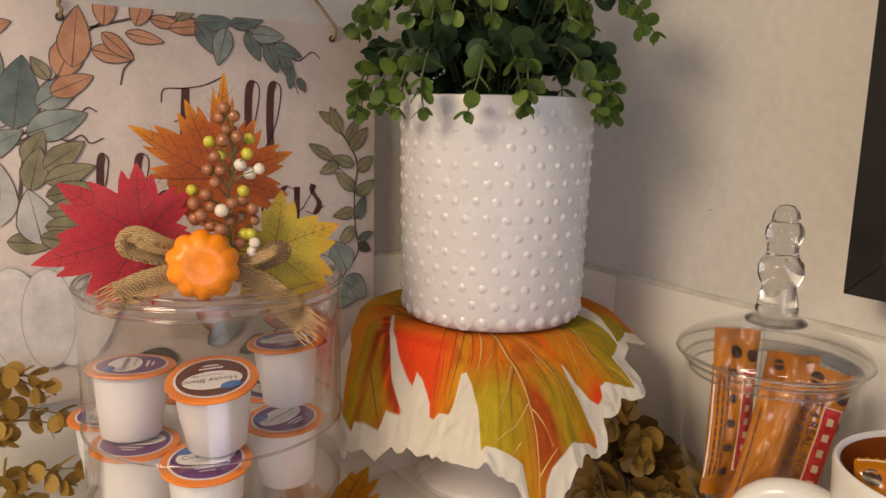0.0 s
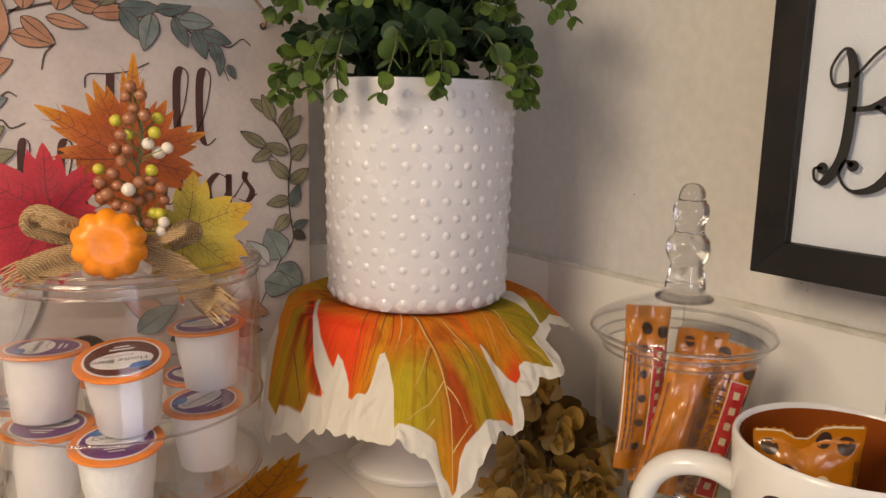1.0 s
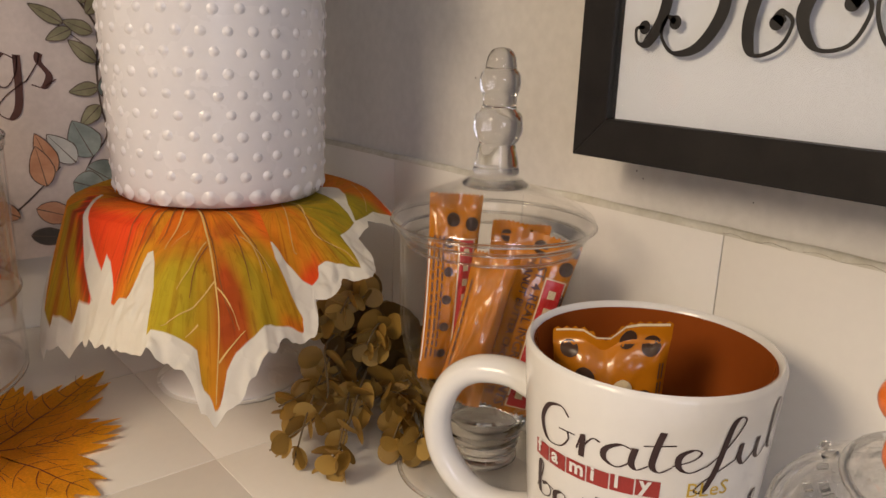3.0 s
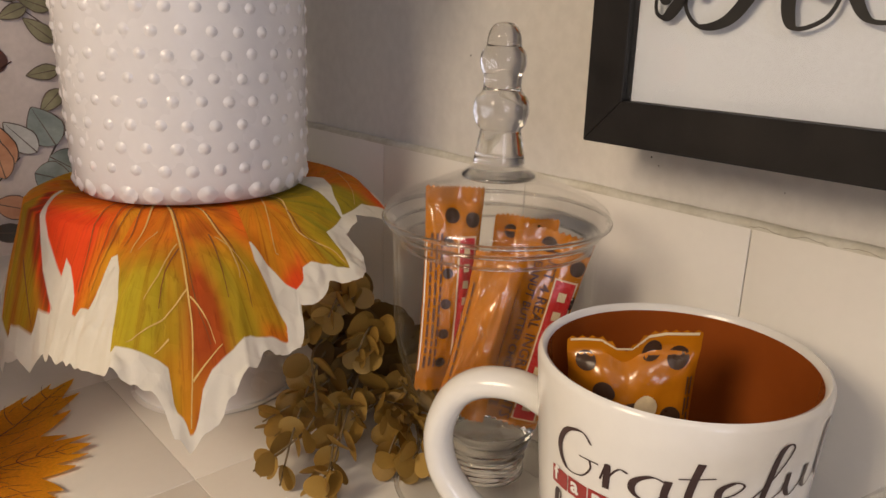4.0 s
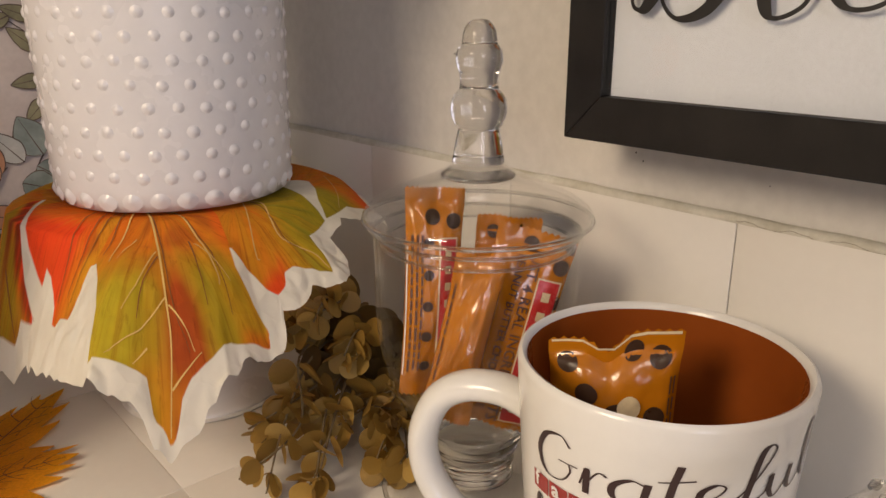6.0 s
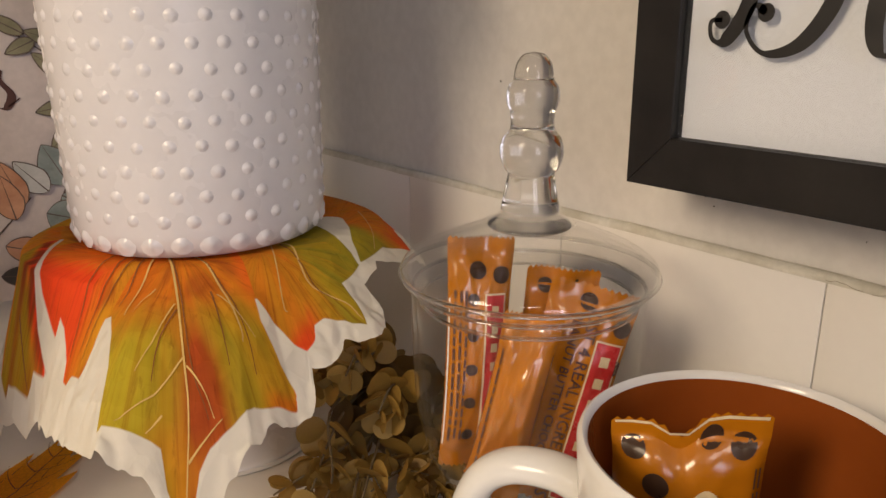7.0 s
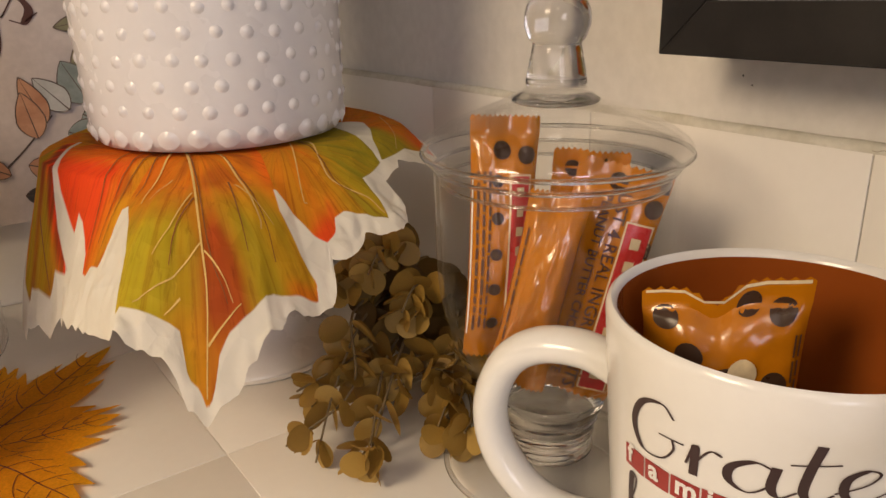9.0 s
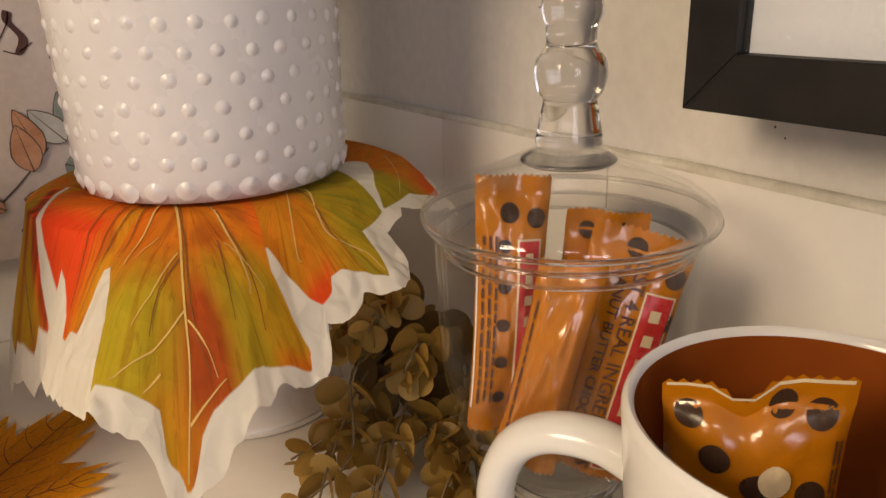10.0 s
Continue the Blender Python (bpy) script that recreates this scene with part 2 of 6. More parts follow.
def cake_stand():
    top = thing("cake_stand", *POT, COUNTER + 0.0008, "white ceramic cake stand under the leaf napkin", "cake stand")
    bm = bmesh.new()
    lathe(bm, [(0, 0), (0.053, 0), (0.0545, 0.0015), (0.054, 0.004), (0.047, 0.010), (0.032, 0.022), (0.021, 0.045), (0.017, 0.08), (0.020, 0.11), (0.030, 0.126), (0.03, 0.1282), (0, 0.1282)], 72, 4)
    part("pedestal", bm, M_STAND, top)
    bm = bmesh.new()
    z = PLATE_Z - COUNTER - 0.003
    lathe(bm, [(0, z - 0.006), (0.05, z - 0.006), (0.094, z - 0.008), (0.1025, z - 0.007), (0.104, z - 0.004), (0.102, z - 0.001), (0.094, z + 0.0045), (0.086, z + 0.0066), (0.080, z + 0.007), (0, z + 0.007)], 72)
    part("plate", bm, M_STAND, top)


cake_stand()

# ---- leaf napkin ----
def polar(points):
    """A radius for every angle in degrees, straight from point to point."""
    ps = sorted(points)
    ps = [(ps[-1][0] - 360, ps[-1][1])] + ps + [(ps[0][0] + 360, ps[0][1])]
    xs, ys = [p[0] for p in ps], [p[1] for p in ps]
    return lambda a: float(np.interp(a, xs, ys))


NAP_PRINT = polar([(-188.8, .125), (-174.6, .1214), (-167, .121), (-165, .1174), (-154.2, .1214), (-153.4, .112), (-150, .116), (-147, .122), (-144.8, .1278), (-143.6, .1344), (-142, .1371), (-140.7, .136), (-137.4, .1413), (-136.4, .1375), (-136, .1297), (-135.6, .1222), (-134, .1225), (-131.8, .1326), (-129.4, .1512), (-128.4, .1733), (-126.3, .1738), (-123.8, .1736), (-122.1, .1741), (-120, .1746), (-119.5, .1793),
                   (-119.1, .1838), (-117.8, .1845), (-117.1, .1876), (-116.2, .1853), (-115.2, .177), (-113.7, .1723), (-111, .1677), (-108.3, .1631), (-106.9, .1599), (-103.8, .157), (-99.2, .1536), (-98.6, .148), (-96, .140), (-91.8, .1348), (-90.9, .1298), (-88.2, .1289), (-84, .1338), (-80.3, .1404), (-79.3, .1331), (-79, .118), (-67.4, .1111), (-51.6, .110), (-36.7, .122)]
                  + [(-25, .113), (0, .128), (40, .11), (80, .13), (130, .112), (160, .112)])
NAP_EDGE = polar([(-185.5, .1308), (-172.6, .1259), (-158.3, .1264), (-148.2, .1404), (-138.7, .1567), (-130.9, .1725), (-127.5, .1823), (-126, .1841), (-124.2, .1829), (-121.9, .1835), (-120.3, .186), (-119.2, .1899), (-118.3, .1893), (-117.4, .1905), (-116, .1884), (-114.2, .1852), (-112.4, .182), (-111.8, .1798), (-109.4, .1757), (-106.5, .1691), (-105.1, .1632), (-102.6, .1609), (-99.4, .157),
                  (-97.2, .1566), (-95.7, .153), (-95, .1485), (-94.6, .1426), (-92, .1447), (-89.5, .1448), (-87.1, .1415), (-86.1, .1388), (-82.3, .1455), (-80, .1471), (-76.4, .1437), (-73.6, .1361), (-72.9, .1302), (-72.5, .1211), (-64.8, .1182), (-61.6, .1137), (-46.9, .1251)]
                 + [(-36, .132), (-22, .125), (0, .136), (40, .122), (80, .142), (130, .124), (160, .122)])
# how far the paper has fallen 4 cm out from the plate, and how rounded its fall is, by angle
NAP_FALL = polar([(-178, .15), (-166, .16), (-158, .13), (-150, .075), (-141, .0435), (-134, .024), (-127.6, .0121), (-117, .0122), (-108, .018), (-99.5, .037), (-91.7, .035), (-80, .027), (-60, .027), (-30, .04), (0, .05), (120, .06), (168, .13)])
NAP_BEND = polar([(-178, 1.0), (-166, 1.0), (-150, 1.1), (-141, 1.2), (-127.6, 2.0), (-117, 2.5), (-108, 2.1), (-99.5, 1.5), (-91.7, 1.2), (0, 1.2)])


def flat(a, r):
    return Vector((r * math.cos(radians(a)), r * math.sin(radians(a))))


LEAF_ROOTS = [flat(-124, 0.076), flat(-94, 0.080), flat(-146, 0.078), flat(-58, 0.082)]
NAP_SLIT = polar([(-190, .0835), (-172.2, .1003), (-167, .1067), (-164.2, .1098), (-159.8, .1134), (-153.5, .1201), (-150, .125)])
NAP_GAPS = [([flat(-188, .0838), flat(-172.2, .1003), flat(-167, .1067), flat(-164.2, .1098), flat(-159.8, .1134), flat(-153.5, .1201)], (.0010, .0034)), ([flat(-40, .071), flat(-52, .082), flat(-62, .0945), flat(-68, .111)], (.0105, .0010)), ([flat(-102.2, .118), flat(-101, .128), flat(-98.2, .139), flat(-95.2, .147)], (.0006, .0090))]


def lobe_border(r):
    """The angle that parts the middle lobe from the next."""
    return float(np.interp(r, [.118, .128, .139, .147], [-102.2, -101, -98.2, -95.2]))


def gap_distance(p):
    """How far a flat point lies outside the unprinted gaps between the lobes."""
    best = 1.0
    for line, (w0, w1) in NAP_GAPS:
        for k, (u, v) in enumerate(zip(line, line[1:])):
            f = max(0.0, min(1.0, (p - u).dot(v - u) / (v - u).length_squared))
            best = min(best, (p - u.lerp(v, f)).length - (w0 + (w1 - w0) * (k + f) / (len(line) - 1)))
    return best


def soft(x, lo, hi):
    f = max(0.0, min(1.0, (x - lo) / (hi - lo)))
    return f * f * (3 - 2 * f)


OLIVE, GREEN, GOLD, LIME = Vector((0.46, 0.33, 0.016)), Vector((0.30, 0.27, 0.018)), Vector((0.74, 0.38, 0.016)), Vector((0.56, 0.46, 0.022))
ORANGE, SCARLET, RUSSET = Vector((0.84, 0.20, 0.010)), Vector((0.90, 0.070, 0.012)), Vector((0.36, 0.055, 0.010))


def leaf_print(a, r):
    """The printed leaf's colour, and its grain's coordinates, round the root of the lobe."""
    k = 0 if -134.5 <= a < lobe_border(r) else 1 if lobe_border(r) <= a < -70 else 3 if -70 <= a < 20 else 2
    p = flat(a, r) - LEAF_ROOTS[k]
    d = p.length
    th = math.degrees(math.atan2(p.y, p.x))
    w = 0.5 + 0.5 * noise.noise(Vector((th * 0.11, d * 14, k * 5.0)))
    w2 = 0.5 + 0.5 * noise.noise(Vector((th * 0.25, d * 30, k * 5.0 + 9)))
    w3 = 0.5 + 0.5 * noise.noise(Vector((th * 0.06, d * 45, k * 5.0 + 3)))
    edge = NAP_PRINT(a) - r
    if k == 0:
        c = OLIVE.lerp(GOLD, soft(w, 0.40, 0.75) * 0.9).lerp(GREEN, soft(w2, 0.60, 0.9) * 0.5).lerp(ORANGE, soft(w3, 0.5, 0.8) * 0.35)
        c = c.lerp(LIME, soft(-a, 119, 126) * soft(r, 0.13, 0.15) * (0.55 + 0.4 * w3))
        c = c.lerp(ORANGE.lerp(RUSSET, soft(w3, 0.45, 0.8) * 0.7), soft(0.070 - d, 0.0, 0.035) * (0.50 + 0.50 * w2))
        c = c.lerp(ORANGE, soft(-a, 126, 133) * soft(0.125 - r, 0.0, 0.02) * 0.75)
        side = (th + 105.5) / 5.5
        along = (d - 0.087) / 0.024
        c = c.lerp(RUSSET.lerp(SCARLET, 0.30 * w2), min(1.0, 1.8 * math.exp(-side * side - along * along)) * (0.75 + 0.25 * w))
        c = c.lerp(ORANGE.lerp(GOLD, w3), soft(d, 0.092, 0.112) * soft(th, -117, -113) * 0.75)
        c = c.lerp(RUSSET, soft(d, 0.092, 0.115) * math.exp(-((th + 110.6) / 1.5) ** 2) * 0.7)
        c = c.lerp(ORANGE.lerp(SCARLET, 0.3), soft(a, -107, -103) * soft(0.132 - r, 0.0, 0.025) * 0.85)
        c = c.lerp(ORANGE, soft(0.006 - edge, 0.0, 0.005) * soft(a, -106, -102) * 0.8)
    elif k == 1:
        c = OLIVE.lerp(GREEN, soft(w, 0.4, 0.75)).lerp(GOLD, soft(w2, 0.55, 0.85) * 0.6)
        c = c.lerp(ORANGE.lerp(GOLD, w3 * 0.6), soft(-a, 82, 90) * (0.55 + 0.45 * w))
        c = c.lerp(SCARLET, soft(0.013 - edge, 0.0, 0.010) * soft(-a, 88, 93) * 0.9)
    elif k == 3:
        c = GREEN.lerp(OLIVE, w).lerp(ORANGE, soft(a, -52, -42) * (0.5 + 0.4 * w2))
        c = c.lerp(SCARLET, soft(a, -45, -38) * soft(r, 0.10, 0.118) * 0.7)
    else:
        out = r - NAP_SLIT(a - 360 if a > 150 else a)
        if out > 0 and (a < -151 or a > 150):
            c = SCARLET.lerp(RUSSET, soft(w2, 0.3, 0.7)).lerp(GOLD, soft(out, 0.004, 0.010) * soft(w, 0.35, 0.6) * 0.8)
            c = c.lerp(OLIVE.lerp(RUSSET, soft(w3, 0.45, 0.75)), soft(out, 0.007, 0.012) * 0.85)
            c = c.lerp(GOLD.lerp(ORANGE, w3), (1.0 if 150 < a < 172 else 0.0) * 0.8)
        else:
            c = ORANGE.lerp(SCARLET, soft(w, 0.5, 0.8) * 0.6).lerp(GOLD, soft(w2, 0.5, 0.85) * 0.6)
            c = c.lerp(SCARLET, soft(-a, 141.5, 145) * soft(r, 0.088, 0.102) * 0.9)
            c = c.lerp(GOLD.lerp(RUSSET, soft(w3, 0.5, 0.8) * 0.8), soft(a, -141.5, -138) * 0.7)
            c = c.lerp(RUSSET, soft(0.088 - r, 0.0, 0.012) * soft(w2, 0.4, 0.6) * 0.6)
            if 20 <= a <= 150:
                c = OLIVE.lerp(GOLD, w)
    return c, (th * 0.10, d * 14.0, k * 3.0)


def nap_height(a, r):
    """How the paper lies at an angle and a distance from the pot's axis: flat on the plate, then bending over its edge."""
    over = max(0.0, r - 0.105)
    fold = 0.0013 * math.sin(radians(a) * 17 + 1.2) + 0.0008 * math.sin(radians(a) * 31)
    k = min(1.0, over / 0.05)
    v = Vector((r * math.cos(radians(a)), r * math.sin(radians(a)), 0))
    margin = 0.35 + 1.0 * min(1.0, max(0.0, (r - NAP_PRINT(a)) / 0.006))
    rough = (abs(noise.noise(v * 105)) * 0.0030 - 0.0008 + noise.noise(v * 70 + Vector((3, 1, 7))) * 0.0020) * margin
    return PLATE_Z + 0.0012 + 0.0080 * (1 - soft(r, 0.088, 0.114)) - NAP_FALL(a) * (over / 0.04) ** NAP_BEND(a) + (fold + rough * 1.8) * k * min(1.0, 0.045 / NAP_FALL(a))


def nap_place(a, r, lift=0.0):
    return Vector((POT[0] + r * math.cos(radians(a)), POT[1] + r * math.sin(radians(a)), nap_height(a, r) + lift))


def paper_material():
    m, nt, b = shader("napkin_paper", 0.75, 0.0, 0.3)
    at = nt.nodes.new("ShaderNodeAttribute"); at.attribute_name = "inside"
    co = nt.nodes.new("ShaderNodeAttribute"); co.attribute_name = "along"
    edge = nt.nodes.new("ShaderNodeMapRange")
    edge.inputs["From Min"].default_value, edge.inputs["From Max"].default_value = -0.0003, 0.0003
    nt.links.new(at.outputs["Fac"], edge.inputs["Value"])
    ink = nt.nodes.new("ShaderNodeAttribute"); ink.attribute_name = "ink"
    n2 = add(nt, "ShaderNodeTexNoise", Scale=4.5, Detail=4.0, Roughness=0.6, Distortion=1.0)
    nt.links.new(co.outputs["Vector"], n2.inputs["Vector"])
    fine = ramp(nt, n2.outputs["Fac"], [(0.30, (0.66, 0.55, 0.5)), (0.45, (1, 1, 1)), (0.56, (1, 1, 1)), (0.70, (1.0, 1.0, 0.75))])
    col = mixed(nt, 0.7, ink.outputs["Color"], fine.outputs["Color"], "MULTIPLY")
    st = nt.nodes.new("ShaderNodeVectorMath"); st.operation = "MULTIPLY"; st.inputs[1].default_value = (5.0, 0.7, 1.0)
    nt.links.new(co.outputs["Vector"], st.inputs[0])
    n3 = add(nt, "ShaderNodeTexNoise", Scale=1.0, Detail=4.0, Roughness=0.65, Distortion=0.8)
    nt.links.new(st.outputs["Vector"], n3.inputs["Vector"])
    streak = ramp(nt, n3.outputs["Fac"], [(0.30, (0.66, 0.46, 0.34)), (0.42, (0.95, 0.9, 0.85)), (0.56, (1, 1, 1)), (0.72, (1.0, 1.0, 0.7))])
    col = mixed(nt, 0.85, col, streak.outputs["Color"], "MULTIPLY")
    white = noise_node(nt, 60.0, 4.0)
    wcol = ramp(nt, white.outputs["Fac"], [(0.3, (0.82, 0.79, 0.70)), (0.7, (0.87, 0.84, 0.76))])
    col = mixed(nt, edge.outputs["Result"], wcol.outputs["Color"], col)
    nt.links.new(col, b.inputs["Base Color"])
    tc = nt.nodes.new("ShaderNodeTexCoord")
    crease = add(nt, "ShaderNodeTexVoronoi", Scale=90.0)
    crease.feature = "F1"
    nt.links.new(tc.outputs["Object"], crease.inputs["Vector"])
    bump(nt, b, crease.outputs["Distance"], 0.6, 0.0024)
    tr = nt.nodes.new("ShaderNodeBsdfTranslucent")
    nt.links.new(col, tr.inputs["Color"])
    mx = add(nt, "ShaderNodeMixShader", Fac=0.40)
    nt.links.new(b.outputs[0], mx.inputs[1]); nt.links.new(tr.outputs[0], mx.inputs[2])
    nt.links.new(mx.outputs[0], nt.nodes["Material Output"].inputs[0])
    return m


def leaf_napkin():
    angles = [-180 + 0.4 * k for k in range(900)]
    steps = 74
    me = bpy.data.meshes.new("leaf_napkin")
    verts, faces, inside, along, inks = [], [], [], [], []
    for a in angles:
        top = NAP_EDGE(a)
        pr = NAP_PRINT(a)
        for k in range(steps):
            f = k / (steps - 1)
            r = 0.05 + (top - 0.05) * f
            p = nap_place(a, r)
            verts.append(tuple(p))
            inside.append(min(pr - r, gap_distance(flat(a, r)), 0.02))
            c, g = leaf_print(a, r)
            along.append(g)
            inks.append((*c, 1.0))
    n = len(angles)
    for i in range(n):
        j = (i + 1) % n
        for k in range(steps - 1):
            faces.append((i * steps + k, i * steps + k + 1, j * steps + k + 1, j * steps + k))
    me.from_pydata(verts, [], faces)
    me.attributes.new("inside", "FLOAT", "POINT").data.foreach_set("value", inside)
    me.attributes.new("ink", "FLOAT_COLOR", "POINT").data.foreach_set("color", [c for v in inks for c in v])
    me.attributes.new("along", "FLOAT_VECTOR", "POINT").data.foreach_set("vector", [c for v in along for c in v])
    me.polygons.foreach_set("use_smooth", [True] * len(faces))
    me.materials.append(paper_material())
    top = thing("leaf_napkin", 0, 0, 0, "crinkled paper napkin printed with an autumn leaf draped over the stand", "napkin")
    sheet = new("sheet", me); sheet.parent = top
    pale = paint("napkin_vein", (0.70, 0.46, 0.14), 0.7, 0.3)
    dark = paint("napkin_dark_vein", (0.25, 0.09, 0.02), 0.7, 0.3)
    def vein(mat_bm, pts, w0, w1):
        line = smooth_line([(*flat(a, r), 0) for a, r in pts], 12)
        prev = None
        for n, q in enumerate(line):
            f = n / (len(line) - 1)
            d = line[min(n + 1, len(line) - 1)] - line[max(n - 1, 0)]
            w = Vector((-d.y, d.x)).normalized() * (w0 + (w1 - w0) * f)
            if q.length > NAP_PRINT(math.degrees(math.atan2(q.y, q.x))) - 0.0008 or gap_distance(q.xy) < 0.0006:
                break
            row = [mat_bm.verts.new(nap_place(math.degrees(math.atan2(c.y, c.x)), c.length, 0.0006)) for c in (q.xy - w, q.xy + w)]
            if prev:
                mat_bm.faces.new((prev[0], prev[1], row[1], row[0]))
            prev = row

    bl, bd = bmesh.new(), bmesh.new()
    MAINS = [[(-130, .072), (-121.3, .1052), (-117.1, .1495), (-116.4, .1657), (-117, .186)], [(-124, .072), (-115.2, .0852), (-107.3, .1315), (-107, .1413)], [(-134, .074), (-130.2, .0987), (-130.4, .125)], [(-85.2, .073), (-82, .082), (-87.2, .1112), (-81.7, .1277), (-80.5, .138)]]
    SIDES = [[(-120, .1208), (-122.6, .1443), (-124.4, .1556)], [(-117.1, .1486), (-121.6, .1627), (-126, .172)], [(-116.7, .1516), (-114.1, .1589), (-112.8, .1657)], [(-88, .0762), (-95.8, .1175), (-95.6, .1228)], [(-25, .090), (-45, .100), (-57, .109)], [(-120, .1667), (-122.1, .1735)], [(-116.5, .1757), (-111.7, .1655)], [(-126, .108), (-128.5, .125)], [(-111, .115), (-104.5, .137)]]
    DARK = [[(-128.6, .074), (-120, .108), (-116.0, .150), (-113.6, .166)], [(-122.5, .074), (-114.2, .088), (-106.4, .132), (-105.5, .150)], [(-84, .076), (-86.2, .113), (-83, .125)], [(-140, .076), (-137.6, .105), (-138.4, .134)], [(-150, .077), (-146, .102), (-143.6, .128)], [(-144, .077), (-140.4, .104), (-140.2, .130)], [(-119.4, .125), (-121.4, .142), (-121.8, .158)], [(-112.4, .112), (-109.8, .150)], [(-178, .112), (-171, .117), (-167, .1205)], [(-137, .075), (-133, .105), (-133, .119)]]
    for n, pts in enumerate(MAINS):
        vein(bl, pts, 0.00062, 0.00022)
    for pts in SIDES:
        vein(bl, pts, 0.00034, 0.00014)
    for pts in DARK:
        vein(bd, pts, 0.00042, 0.00016)
    v = part("vein", bl, pale, top, "pale printed leaf veins"); v["kind"] = "stuff"
    v = part("vein", bd, dark, top, "dark printed leaf veins"); v["kind"] = "stuff"


leaf_napkin()

# ---- glass jar ----
JAR = (0.606, 0.3640)


def glass_jar():
    top = thing("glass_jar", *JAR, COUNTER + 0.0008, "clear glass apothecary jar holding orange snack bars", "jar")
    bm = bmesh.new()
    lathe(bm, [(0, 0.004), (0.010, 0.003), (0.047, 0.0012), (0.050, 0.0), (0.0515, 0.0012), (0.050, 0.0032), (0.044, 0.0042), (0.026, 0.0062), (0.0205, 0.0085), (0, 0.0085)], 72)
    part("foot", bm, M_GLASS, top)
    bm = bmesh.new()
    lathe(bm, [(0, 0.0087), (0.0195, 0.0087), (0.0215, 0.012), (0.0205, 0.0155), (0.022, 0.019), (0.0215, 0.0225), (0.0235, 0.027), (0.0235, 0.030), (0.026, 0.034), (0.027, 0.039), (0.024, 0.0415), (0, 0.0425)], 64, 3)
    part("stem", bm, M_SOLID, top, "ribbed solid glass stem")
    bm = bmesh.new()
    outer = [(0.024, 0.042), (0.0355, 0.050), (0.0440, 0.063), (0.0490, 0.080), (0.0518, 0.100), (0.0528, 0.1475)]
    inner = [(0.0508, 0.1475), (0.0498, 0.100), (0.0470, 0.080), (0.0420, 0.064), (0.0335, 0.052), (0.0, 0.0445)]
    lathe(bm, smooth2(outer) + [(0.0526, 0.1487), (0.0519, 0.1496), (0.0505, 0.1496)] + smooth2(inner) + [(0.0, 0.0428), (0.024, 0.042)], 96)
    bmesh.ops.remove_doubles(bm, verts=bm.verts[:], dist=0.00002)
    part("bowl", bm, M_JAR, top)
    bm = bmesh.new()
    shell = [(0.0498, 0.1499), (0.0530, 0.1500), (0.0549, 0.1509), (0.0569, 0.1534), (0.0577, 0.1560), (0.0573, 0.1585), (0.0553, 0.1614), (0.0495, 0.1652), (0.0415, 0.1690), (0.030, 0.1736), (0.0205, 0.1775), (0.0145, 0.1805), (0.0128, 0.1824), (0.0, 0.1826)]
    under = [(0.0, 0.1800), (0.007, 0.1790), (0.0120, 0.1772), (0.0200, 0.1751), (0.0296, 0.1714), (0.0393, 0.1668), (0.0480, 0.1635), (0.0534, 0.1598), (0.0556, 0.1568), (0.0552, 0.1548), (0.0478, 0.1530), (0.0475, 0.1425), (0.0495, 0.1425)]
    finial = [(0.0126, 0.1830), (0.0127, 0.1850), (0.0106, 0.1965), (0.0101, 0.1995), (0.0114, 0.2012), (0.0132, 0.2055), (0.0136, 0.2095), (0.0126, 0.2145), (0.0096, 0.2185), (0.0092, 0.2225), (0.0096, 0.2262), (0.0106, 0.2285), (0.0112, 0.2320), (0.0106, 0.2362), (0.0086, 0.2388), (0.0083, 0.2410), (0.0074, 0.2455), (0.0046, 0.2492), (0, 0.2502)]
    lathe(bm, under + shell, 96)
    lid = part("lid", bm, M_LID, top, "domed clear glass lid")
    bm = bmesh.new()
    lathe(bm, [(0.0, 0.1829)] + smooth2(finial, 3), 96)
    knob = part("finial", bm, M_SOLID, lid, "stacked solid glass finial")
    knob.visible_shadow = False
    for name, rad, z, r, par in (("foot_edge", 0.0503, 0.0018, 0.0013, top), ("lid_edge", 0.0571, 0.1555, 0.0011, lid), ("lid_flange", 0.0486, 0.1428, 0.0008, lid), ("bowl_lip", 0.0519, 0.1492, 0.0009, top)):
        bm = bmesh.new()
        ring(bm, rad, z, r, 96)
        part(name, bm, M_SOLID, par).visible_shadow = False
    bm = bmesh.new()
    lathe(bm, smooth2([(0.0, 0.1795), (0.0125, 0.1800), (0.0165, 0.1785), (0.0185, 0.1768), (0.0150, 0.1752), (0.0, 0.1745)], 3), 72)
    part("finial_foot", bm, M_SOLID, lid).visible_shadow = False


def ring(bm, radius, z, r, seg=72):
    """A rounded bead round the axis."""
    lathe(bm, [(radius + r * math.cos(t), z + r * math.sin(t)) for t in (2 * math.pi * k / 10 for k in range(11))], seg)


def smooth2(pts, steps=5):
    return [(p[0], p[1]) for p in smooth_line([(a, b, 0) for a, b in pts], steps)]


glass_jar()

# ---- mug ----
MUG = (0.6073, 0.2540)


